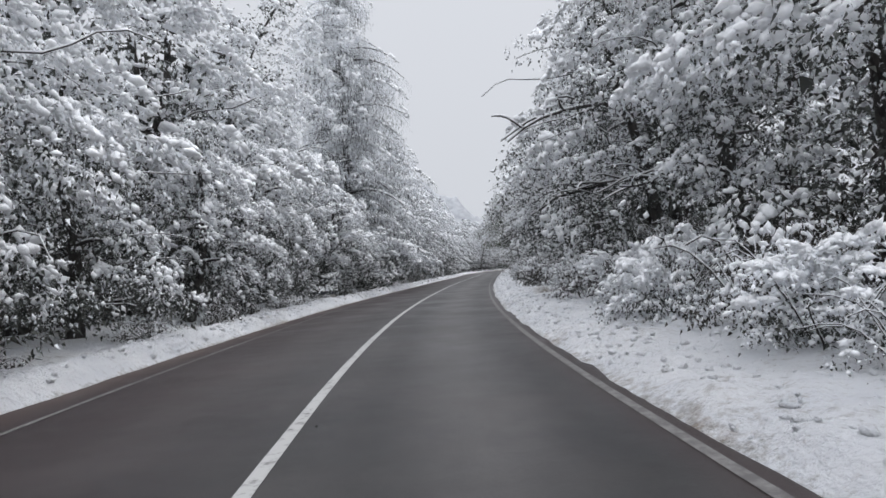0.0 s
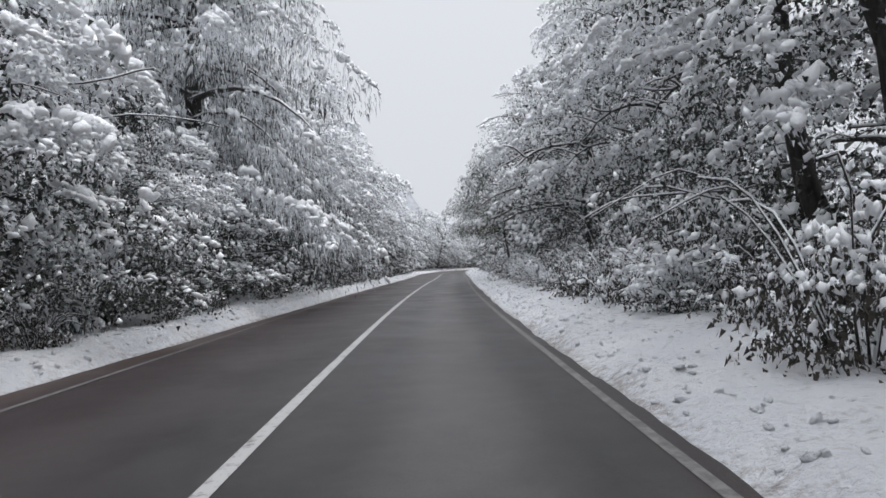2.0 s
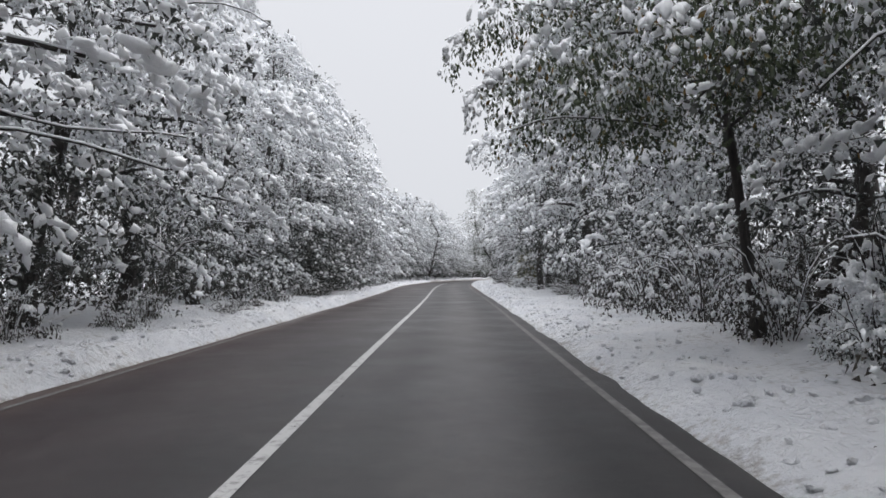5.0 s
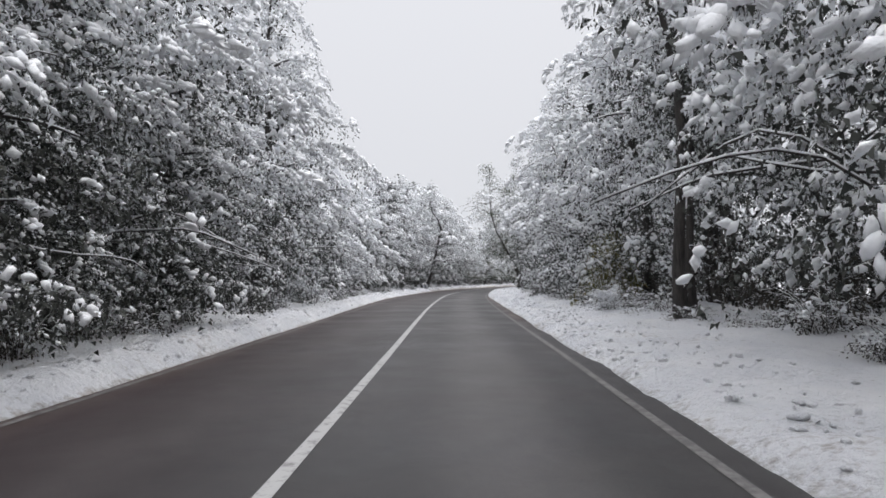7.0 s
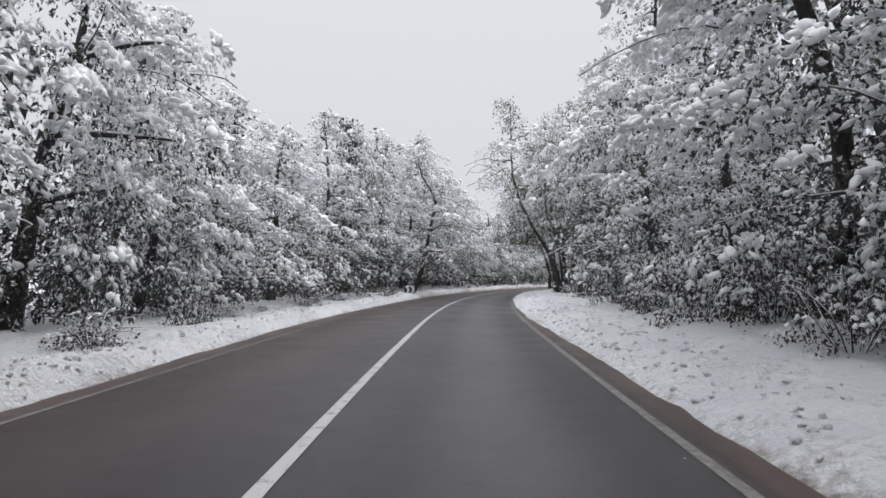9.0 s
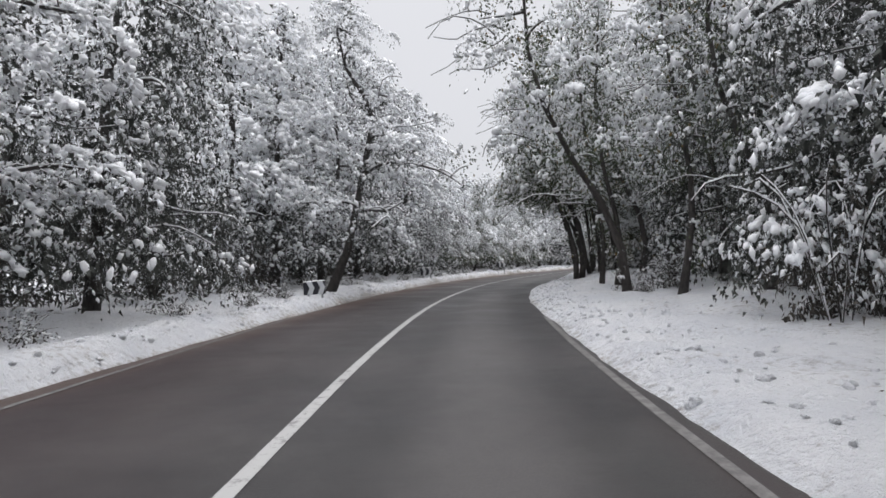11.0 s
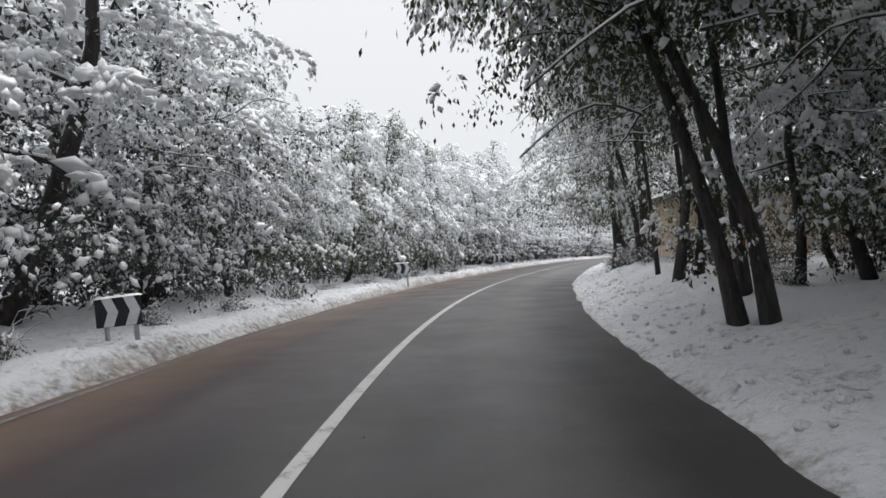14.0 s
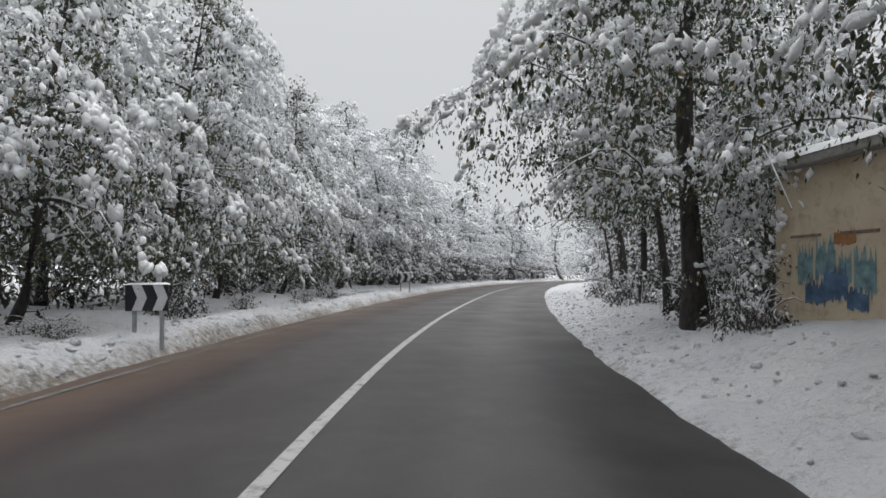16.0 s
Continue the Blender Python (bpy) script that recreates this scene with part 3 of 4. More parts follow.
def conifer(name, seed, height, radius, leaf_mat, tiers, load=1.0, bare=0.12, leaf=0.22, leaves=60, trunk_r=0.2, weep=0.3, arms=5, wide=0.75, gap=0.55, taper=0.65, rime=0.3, slim=0.12):
    """A cedar: straight trunk with tiers of arching boughs, hung with long rimed sprays."""
    rng = np.random.default_rng(seed)
    tree = new(name)
    line = wander((0, 0, -0.25), (0, 0, height), rng, 0.03, 8)
    bark_part("trunk", line, np.linspace(trunk_r * 1.2, 0.03, 8), tree, 10)
    fol = Foliage(seed + 1, leaf, slim)
    for k in range(tiers):
        u = k / (tiers - 1)
        z = height * (bare + (0.97 - bare) * u)
        reach = radius * (1 - u) ** taper * rng.uniform(0.8, 1.1) + 0.3
        for j in range(arms if u < 0.75 else max(4, arms - 2)):
            a = 1.1 * k + j * 2 * math.pi / arms + rng.uniform(-0.35, 0.35)
            r = reach * rng.uniform(0.65, 1.1)
            way = np.array([math.cos(a), math.sin(a), 0])
            tip = np.array([0, 0, z]) + way * r - (0, 0, (0.12 + 0.45 * weep) * r * rng.uniform(0.7, 1.3))
            arc = bough_line((0, 0, z - 0.1 * r), tip, 0.10 * r)
            if j < 3:
                bark_part("limb", arc, np.linspace(0.03 + 0.012 * r, 0.012, 7), tree, 5, 1.0)
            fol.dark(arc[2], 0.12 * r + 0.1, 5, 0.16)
            for w in np.arange(0.22, 1.02, wide * gap / max(r, 0.6)):
                i = min(int(w * 6), 5)
                at = arc[i] + (arc[i + 1] - arc[i]) * (w * 6 - i)
                at = at + np.array([-way[1], way[0], 0]) * rng.normal(0, 0.30) * wide * (0.5 + w)
                fol.tuft(at, arc[i + 1] - arc[i] + rng.normal(0, 0.1, 3), wide * rng.uniform(0.7, 1.2), load * rng.uniform(0.35, 0.9), leaves, rime, 1.4 + 1.5 * weep, 0.42 + 0.5 * weep)
    fol.build(leaf_mat, tree)
    return tree


def shrub(name, seed, height, radius, leaf_mat, tufts, load=1.0, leaf=0.06, leaves=40, wide=0.42, rime=0.0, stalks=9):
    """A low bush pressed down by snow."""
    rng = np.random.default_rng(seed)
    bush = new(name)
    fol = Foliage(seed + 1, leaf)
    lines = []
    for k in range(stalks):
        a = rng.uniform(0, 2 * math.pi)
        tip = (math.cos(a) * radius * rng.uniform(0.6, 1.1), math.sin(a) * radius * rng.uniform(0.6, 1.1), height * rng.uniform(0.3, 0.9))
        lines.append(wander((0.1 * math.cos(a), 0.1 * math.sin(a), -0.15), tip, rng, 0.2, 6, 0.25))
    twig_mesh(lines, bush, 0.010)
    humps = [(np.array([rng.uniform(-0.5, 0.5) * radius, rng.uniform(-0.5, 0.5) * radius, 0]), rng.uniform(0.45, 0.7)) for _ in range(4)]
    for k in range(tufts):
        c, q = humps[k % 4]
        d = rng.normal(0, 1, 3)
        d[2] = abs(d[2]) * 0.9
        d /= np.linalg.norm(d)
        at = c + d * np.array([radius * q, radius * q, height * (0.45 + 0.7 * q)]) * rng.uniform(0.6, 1.0) + (0, 0, 0.12)
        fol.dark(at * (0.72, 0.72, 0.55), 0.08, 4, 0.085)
        fol.tuft(at, np.array([d[0], d[1], 0.25 - 0.55 * (1 - d[2])]) + rng.normal(0, 0.2, 3), wide * rng.uniform(0.7, 1.25), np.clip(load * (0.15 + 1.0 * d[2]), 0.03, 1.6), leaves, rime)
    fol.build(leaf_mat, bush)
    return bush


GROVE = {}


def plant(kind, s, lat, turn, scale, label, category, group, tilt=0.0, sink=0.05):
    """Stand a tree or bush of a kind beside the road; turn 0 faces its fuller side to the road, tilt leans it that way."""
    x, y = plan(s, lat)
    face = heading(s) + (0 if lat < 0 else 180) + turn
    m = (pose(float(x), float(y), gz(s, lat) - sink, 0, 0, face) @ pose(0, 0, 0, 0, tilt, 0)
         @ Matrix.Diagonal((scale[0], scale[0], scale[1], 1)))
    proto, used = GROVE[kind]
    if used:
        ob = copy_thing(proto, m)
    else:
        ob, GROVE[kind] = proto, (proto, True)
        ob.matrix_basis = m
    return tagged(ob, label, category, group)


def grow(kind, ob):
    GROVE[kind] = (ob, False)


for k in range(4):
    grow(f"oak{k}", broadleaf("holm_oak_tree", 10 + k, 8.0, 3.0, 0.08, OAK_LEAVES, 46, load=1.7, droop=0.42))
for k in range(4):
    grow(f"wall{k}", broadleaf("evergreen_oak_tree", 20 + k, 12.0, 3.2, 0.08, OAK_LEAVES, 52, load=1.55, trunk_r=0.17, limbs=6, wide=0.68))
for k in range(2):
    grow(f"limbed{k}", broadleaf("crooked_oak_tree", 25 + k, 12.0, 3.3, 0.2, OAK_LEAVES, 54, load=1.1, wide=0.66, trunk_r=0.135, limbs=9, bend=0.3, arms=2, twigs=9))
for k in range(3):
    grow(f"leafy{k}", broadleaf("leafy_oak_tree", 40 + k, 8.0, 3.0, 0.20, GREEN_LEAVES, 54, load=1.35, rime=-0.08, low=0.12, trunk_r=0.09, limbs=9, wide=0.62, bend=0.24, droop=0.55))
for k in range(3):
    grow(f"tall{k}", broadleaf("tall_oak_tree", 30 + k, 13.0, 3.4, 0.12, OAK_LEAVES, 32, load=1.4, leaf=0.15, leaves=20, rime=0.06, wide=1.0, trunk_r=0.20, limbs=3, twigs=0, shade=8, coarse=True, core=0.32))
grow("cedar0", conifer("cedar_tree", 50, 26.0, 6.6, NEEDLES, 25, bare=0.16, arms=7, load=0.9, weep=0.62, trunk_r=0.3, wide=1.0, leaves=84, rime=0.5, taper=0.5))
grow("cedar1", conifer("cedar_tree", 51, 13.0, 3.2, NEEDLES, 17, leaves=34, weep=0.25))
grow("weeper", conifer("weeping_cedar_tree", 52, 10.5, 4.0, NEEDLES, 13, weep=0.8, bare=0.34, load=0.5, leaf=0.24, leaves=130, wide=0.95, arms=6, slim=0.075, rime=0.34))
for k in range(4):
    grow(f"stem{k}", broadleaf("slender_oak_tree", 60 + k, 11.0, 2.5, 0.34, GREEN_LEAVES, 32, lean=0.03, load=0.85, leaf=0.07, leaves=38, wide=0.62, trunk_r=0.088,
                               limbs=8, low=0.26, bend=0.15, twigs=14, front=0.3, sprouts=5, plain=False, core=0.13))
for k in range(2):
    grow(f"spread{k}", broadleaf("spreading_oak_tree", 65 + k, 11.0, 4.4, 0.24 - 0.03 * k, GREEN_LEAVES, 76, lean=0.02, load=0.85, leaf=0.075, leaves=46, wide=0.68, trunk_r=0.19,
                                 limbs=9, low=0.19 - 0.02 * k, bend=0.16, twigs=12, front=0.4, sprouts=4, plain=False, core=0.13))
for k in range(2):
    grow(f"hanging{k}", broadleaf("overhanging_oak_tree", 90 + k, 10.0, 4.2, 0.36, GREEN_LEAVES, 84, lean=0.14, load=0.62, leaf=0.08, leaves=50, wide=0.62, trunk_r=0.10,
                                  limbs=7, low=0.36, bend=0.14, twigs=3, front=0.8, shade=8, plain=False, core=0.13))
for k in range(3):
    grow(f"pole{k}", broadleaf("dark_stemmed_oak_tree", 70 + k, 13.0, 2.6, 0.36, OAK_LEAVES, 40, lean=0.0, load=0.85, trunk_r=0.13,
                               limbs=8, low=0.28, bend=0.14, twigs=16, front=0.2, arms=2, sprouts=4))
for k in range(3):
    grow(f"far{k}", broadleaf("forest_tree", 80 + k, 11.0, 3.4, 0.08, OAK_LEAVES, 24, load=1.3, leaf=0.2, leaves=14, rime=0.08, wide=1.25, limbs=2, twigs=0, shade=8, coarse=True, core=0.32))
for k in range(2):
    grow(f"dusky{k}", broadleaf("dusky_oak_tree", 95 + k, 9.0, 2.9, 0.06, OAK_LEAVES, 48, load=0.55, wide=0.62, limbs=5, trunk_r=0.12, leaves=56, shade=12, core=0.26))
for k in range(4):
    grow(f"bush{k}", shrub("snowy_bush", 100 + k, 1.5, 1.25, BRUSH_LEAVES, 36, load=0.5, leaf=0.058, leaves=42, rime=0.06))
for k in range(3):
    grow(f"scrub{k}", shrub("scrub_bush", 110 + k, 1.2, 1.0, BRUSH_LEAVES, 26, load=0.35, leaf=0.06, leaves=40, stalks=14))
grow("olive", shrub("olive_bush", 130, 3.4, 1.5, OLIVE_LEAVES, 95, load=0.28, leaf=0.085, leaves=46, wide=0.5, stalks=16))
grow("heap0", shrub("snow_heaped_bush", 120, 1.9, 1.4, OAK_LEAVES, 62, load=1.5, leaf=0.055, wide=0.46))
grow("heap1", shrub("snow_heaped_bush", 121, 1.7, 1.7, OAK_LEAVES, 64, load=1.4, leaf=0.055, wide=0.46))

rng = random.Random(4)
LEFT_LOW = curve_of([(0, 8.0), (12, 7.5), (30, 6.6), (35, 5.4), (41, 5.6), (47, 8), (56, 11), (66, 13), (74, 11), (84, 11.5), (98, 9), (104, 11.5), (109, 10), (113, 8), (117, 9.8), (121, 9.2), (130, 9.8), (147, 10.5),
                     (154, 10.5), (159, 8.2), (167, 7.2), (173, 7.6), (185, 8.5), (200, 9.5), (240, 10)])
LEFT_HIGH = curve_of([(0, 15), (30, 15), (60, 14), (80, 14.5), (95, 16), (107, 14), (114, 9.5), (121, 13), (130, 12.5), (145, 12), (158, 12), (166, 9.6), (176, 9), (186, 10.3), (206, 12), (240, 12)])
RIGHT_LOW = curve_of([(0, 13), (40, 12), (58, 14), (75, 13), (100, 13), (118, 12), (128, 10), (240, 10)])
RIGHT_HIGH = curve_of([(0, 17), (60, 15), (80, 14), (100, 16), (125, 14), (150, 14), (240, 12)])
ROADSIDE, FOREST = "trees beside the road", "trees of the forest"
NEAR_LABEL = "bushy evergreen oak bowed down with heavy wet snow"
BACK_LABEL = "tall snow-covered oak standing behind the roadside trees"
DEEP_LABEL = "snow-covered forest tree deep among others"

# loose clods of ploughed snow, and fallen leaves and twig ends
def strew(name, seed, count, mat, spots, small, large, label, leaves):
    g = np.random.default_rng(seed)
    ss, lat = spots(g, count)
    x, y = plan(ss, lat)
    on_road = (lat > EDGE_LEFT(ss)) & (lat < EDGE_RIGHT(ss))
    z = np.where(on_road, 0.03 - 0.004 * np.abs(lat), ground_height(ss, lat) + 0.012)
    q = np.stack([x, y, z], -1)
    d = g.normal(0, 1, q.shape) * (1, 1, 0.25)
    r = g.uniform(small, large, (count, 1)) * g.uniform(0.5, 1.0, (count, 1))
    tv, tf = (LEAF_V, LEAF_F) if leaves else (PAD_V, PAD_F)
    size = r * np.stack([g.uniform(0.9, 1.6, count), g.uniform(0.5, 1.1, count), g.uniform(0.5, 0.9, count)], -1)
    v = np.einsum("nij,nkj->nki", frames_from(d, np.tile((0.0, 0.0, 1.0), (count, 1)) + g.normal(0, 0.2, q.shape)), tv[None] * size[:, None, :]) + q[:, None, :]
    f = tf[None] + (np.arange(count) * len(tv))[:, None, None]
    ob = mesh_object(name, v.reshape(-1, 3), f.reshape(-1, 3), [mat], smooth=not leaves)
    return tagged(ob, label, "litter" if leaves else "snow", kind="stuff")


def on_verges(g, n):
    ss = g.uniform(-2, 196, n)
    right = g.random(n) < 0.6
    return ss, np.where(right, EDGE_RIGHT(ss) + 0.25 + g.gamma(1.6, 0.55, n), EDGE_LEFT(ss) - 0.2 - g.gamma(1.5, 0.4, n))


def on_both(g, n):
    ss, lat = on_verges(g, n)
    road_too = g.random(n) < 0.12
    return ss, np.where(road_too, g.uniform(-2.8, 2.9, n), lat + np.where(lat > 0, 0.6, -0.3))


strew("snow_clods", 31, 5000, SNOW_GROUND, on_verges, 0.02, 0.07, "loose clods of ploughed snow along the road", False)
strew("leaf_litter", 32, 2400, BRUSH_LEAVES, on_both, 0.012, 0.036, "fallen dark leaves and twig ends on the snow", True)

# left of the road
plant("cedar0", 44.4, -7.0, 20, (1, 1), "tall cedar with drooping boughs under white snow", "tree", ROADSIDE)
plant("weeper", 49.5, -6.0, 0, (1, 1), "weeping cedar with long hanging snowy sprays", "tree", ROADSIDE)
plant("cedar1", 95, -9.0, 0, (1.1, 1.25), "cedar with drooping boughs rising behind the oaks", "tree", FOREST)
for s in (9, 15, 21, 27, 32):
    h = rng.uniform(13, 15.5)
    plant(f"wall{rng.randrange(4)}", s, -8.9 + rng.uniform(-0.5, 0.4), rng.uniform(-40, 40), (h / 11, h / 12), BACK_LABEL, "tree", FOREST)
s = 1.0
while s < 258:
    gap = 29 < s < 32.0 or 42 < s < 45 or 48 < s < 51 or 129 < s < 136 or 138.5 < s < 142
    if not gap:
        h = float(LEFT_LOW(s)) * rng.uniform(0.82, 1.14)
        kind, base = (f"wall{rng.randrange(4)}", 12) if h > 9.2 else (f"oak{rng.randrange(4)}", 8) if s < 158 else (f"leafy{rng.randrange(3)}", 8)
        if s > 205:
            kind, base = f"far{rng.randrange(3)}", 11
        broad = rng.uniform(0.95, 1.15) * (0.88 if s > 140 else 1.35 if 29 < s < 48 else 1.0)
        plant(kind, s, (-6.4 if s < 50 else -6.7 if s < 83 else -7.6 if s < 96 else -7.4 if s < 116 else -6.8 if s < 140 else -6.9 if s < 205 else -8.5) + rng.uniform(-0.5, 0.4), rng.uniform(-40, 40), (min(h / base, 1.08) * broad, h / base), NEAR_LABEL, "tree", ROADSIDE, rng.uniform(-2, 3))
    s += rng.uniform(3.4, 4.5) * (1.0 if s < 205 else 1.6)
s = 141.0
while s < 200:
    h = float(LEFT_LOW(s)) * rng.uniform(0.95, 1.2)
    plant(f"tall{rng.randrange(3)}", s, -9.8 + rng.uniform(-0.5, 0.5), rng.uniform(-60, 60), (h / 10, h / 12), BACK_LABEL, "tree", FOREST)
    s += rng.uniform(3.6, 4.8)
s = 3.0
while s < 262:
    if not 40 < s < 47:
        h = float(LEFT_HIGH(s)) * rng.uniform(0.82, 1.12)
        plant(f"tall{rng.randrange(3)}", s, -10.6 + rng.uniform(-1, 1), rng.uniform(-60, 60), (h / 13, h / 13), BACK_LABEL, "tree", FOREST)
    s += rng.uniform(5.0, 6.8)
s = 4.0
while s < 262:
    h = float(LEFT_HIGH(s)) * rng.uniform(0.85, 1.1)
    plant(f"far{rng.randrange(3)}", s, -16 + rng.uniform(-1.5, 1.5), rng.uniform(-60, 60), (h / 11, h / 11), DEEP_LABEL, "tree", FOREST)
    s += rng.uniform(7.0, 9.0)
s = 3.0
while s < 190:
    if not 28.5 < s < 32 and not 101.5 < s < 107:
        plant(f"scrub{rng.randrange(3)}", s, -4.9 + rng.uniform(-0.5, 0.4), rng.uniform(0, 360), (rng.uniform(0.6, 1.05), rng.uniform(0.5, 1.15)),
              "dark leafless scrub under the roadside trees", "bush", "undergrowth beside the road")
    s += rng.uniform(2.2, 4.4)


def thicket(name, seed, s0, s1, near, far, tall, count, label):
    """A tangle of dark twigs and leaves that fills the space between the trunks."""
    g = np.random.default_rng(seed)
    ss = g.uniform(s0, s1, count)
    lat = near + (far - near) * g.uniform(0, 1, count)
    lift = tall * g.beta(1.1, 1.9, count) * (0.6 + 0.5 * np.sin(0.9 * ss + lat) ** 2)
    x, y = plan(ss, lat)
    q = np.stack([x, y, ground_height(ss, lat) + lift + 0.05], -1)
    d = g.normal(0, 0.6, q.shape) + (0, 0, -0.35)
    size = 0.155 * g.uniform(0.5, 1.5, (count, 1)) * np.array([[1.5, 0.6, 1.0]])
    v = np.einsum("nij,nkj->nki", frames_from(d, g.normal(0, 0.6, q.shape) + (0, 0, 0.8)), PLAIN_V[None] * size[:, None, :]) + q[:, None, :]
    f = PLAIN_F[None] + (np.arange(count) * 3)[:, None, None]
    ob = mesh_object(name, v.reshape(-1, 3), f.reshape(-1, 3), [BRUSH_LEAVES], smooth=False)
    coat = np.clip(0.18 + 0.25 * rough(x, y, 1.5), 0.02, 0.6)
    ob.data.attributes.new("rime", "FLOAT", "POINT").data.foreach_set("value", np.repeat(coat, 3).astype(np.float32))
    return tagged(ob, label, "undergrowth", kind="stuff")


thicket("thicket", 7, -2, 205, -6.4, -12.0, 4.2, 96000, "dense dark thicket of twigs between the snowy trunks")
thicket("thicket", 8, 6, 131, 8.4, 13.0, 2.3, 46000, "dense dark thicket of twigs behind the verge")
thicket("thicket", 10, 132, 163, 9.0, 13.0, 3.0, 11000, "dense dark thicket of twigs behind the slender oaks")
thicket("thicket", 11, 205, 262, -5.2, -12.0, 3.0, 16000, "dense dark thicket of twigs far along the road")
thicket("thicket", 12, 265, 276, -14.0, 16.0, 5.0, 7000, "dense dark thicket where the road bends away")
thicket("thicket", 9, 172, 262, 7.5, 13.0, 2.6, 18000, "dense dark thicket of twigs behind the verge")

# right of the road
s = 7.0
while s < 258:
    if not 131 < s < 190:
        h = float(RIGHT_LOW(s)) * rng.uniform(0.85, 1.12)
        kind, base = (f"far{rng.randrange(3)}", 11) if s > 190 else (f"limbed{rng.randrange(2)}", 12) if s < 80 and rng.random() < 0.65 else (f"wall{rng.randrange(4)}", 12)
        plant(kind, s, (9.3 if s < 60 else 9.2 if s < 90 else 10.6 if s < 102 else 8.6) + rng.uniform(-0.7, 0.7), rng.uniform(-40, 40), (min(h / base, 1.1) * rng.uniform(0.95, 1.1), h / base),
              "snow-laden evergreen oak with dark trunk behind the verge", "tree", ROADSIDE, rng.uniform(-1, 3) if s < 75 else rng.uniform(-3, 1))
    s += rng.uniform(3.9, 5.1)
s = 8.0
while s < 262:
    if not 158 < s < 174:
        h = float(RIGHT_HIGH(s)) * rng.uniform(0.85, 1.12)
        plant(f"tall{rng.randrange(3)}", s, 13.4 + rng.uniform(-1, 1), rng.uniform(-60, 60), (h / 13, h / 13), BACK_LABEL, "tree", FOREST)
    s += rng.uniform(5.2, 7.0)
s = 8.0
while s < 262:
    h = float(RIGHT_HIGH(s)) * rng.uniform(0.9, 1.1)
    plant(f"far{rng.randrange(3)}", s, 20 + rng.uniform(-2, 2), rng.uniform(-60, 60), (h / 11, h / 11), DEEP_LABEL, "tree", FOREST)
    s += rng.uniform(7.0, 9.0)
# single dark stems
for s, lat, width, turn in ((17, 9.4, 1.3, 10), (22, 9.6, 1.25, 140), (25, 10.6, 1.3, 60), (33, 8.8, 1.1, 200), (93.8, 6.7, 0.8, 200), (94.6, 7.3, 0.6, 190), (98, 9.5, 1.0, 70), (101, 10.5, 1.0, 250)):
    plant(f"pole{rng.randrange(3)}", s, lat, turn, (width, rng.uniform(0.95, 1.12)), "straight dark-trunked oak with bare snowy lower branches", "tree", ROADSIDE)
for s, lat, width, tilt in (
                            (136, 6.6, 1.0, 2), (140.3, 5.6, 0.95, 2), (141.5, 5.2, 0.85, 2), (134, 8.0, 1.1, 2), (146.8, 7.2, 1.1, 8), (147.4, 4.5, 0.95, 8),
                            (148.0, 4.7, 1.05, 8), (150.4, 6.4, 1.4, 13), (152.3, 4.7, 0.9, 10), (152.6, 4.45, 1.05, 14), (149.2, 5.6, 0.9, 14), (157.6, 4.9, 1.0, 3), (157.9, 5.4, 0.9, 3), (157.7, 5.9, 0.8, 4),
                            (159.8, 5.0, 0.6, 2), (164.6, 5.25, 1.05, 12), (174, 5.4, 0.9, 4), (178, 5.6, 1.0, 3),
                            (139, 8.5, 1.0, 4), (143, 9.2, 1.1, 3), (148.5, 9.0, 1.0, 5), (152, 8.2, 1.0, 3), (155.5, 7.6, 0.9, 5), (157, 9.6, 1.1, 2), (160.6, 7.4, 0.9, 2), (172.5, 6.8, 1.0, 3),
                            (182, 5.6, 1.1, 3), (186, 6.4, 1.0, 3), (190, 6.6, 1.1, 4), (195, 7, 1.1, 4)):
    plant(f"stem{rng.randrange(4)}", s, lat, rng.uniform(-50, 50), (width, rng.uniform(0.95, 1.12)),
          "slender dark-trunked oak with snowy green crown", "tree", "stand of slender oaks", tilt * 0.55)
for s, lat, kind, width, high, turn, tilt in ((170.5, 4.9, "spread0", 0.92, 1.0, 20, 1), (164.8, 5.6, "spread1", 0.74, 0.92, 60, 4), (176.5, 6.2, "spread0", 0.85, 0.95, 250, 3)):
    plant(kind, s, lat, turn, (width, high), "spreading dark-trunked oak with green hanging leaves and snow", "tree", "stand of slender oaks", tilt)
for s, lat, k, wide in ((131.2, -6.3, 0, 1.0), (134.4, -6.7, 1, 0.9), (85.6, -5.9, 0, 0.95), (89.0, -5.7, 1, 0.95), (92.6, -5.9, 0, 0.9), (37.2, -6.2, 0, 0.8),
                        (133.0, 9.6, 1, 1.0), (137.0, 10.2, 0, 1.05), (141.5, 9.8, 1, 1.0), (146.0, 10.4, 0, 1.1), (150.5, 10.0, 1, 1.0), (154.5, 10.6, 0, 1.05), (129.5, 8.6, 0, 1.05)):
    plant(f"dusky{k}", s, lat, rng.uniform(-30, 30), (wide, wide * (0.72 if s < 100 else 1.1)), "shaded dark oak lightly dusted with snow", "tree", ROADSIDE)
plant("limbed1", 140.4, -4.3, 0, (0.8, 0.85), "dark-trunked oak with yellowing leaves at the road edge", "tree", ROADSIDE)
plant("hanging0", 149.6, 5.2, 10, (0.85, 1.1), "dark-trunked oak with green boughs hanging over the road", "tree", "stand of slender oaks", 4)
plant("olive", 101.8, 6.9, 0, (1.0, 1.0), "tall yellow-green bush with little snow by the verge", "bush", "bushes on the verge")
plant("limbed0", 61.5, 9.3, 5, (1.05, 0.9), "crooked oak with bare snow-lined limbs", "tree", ROADSIDE)
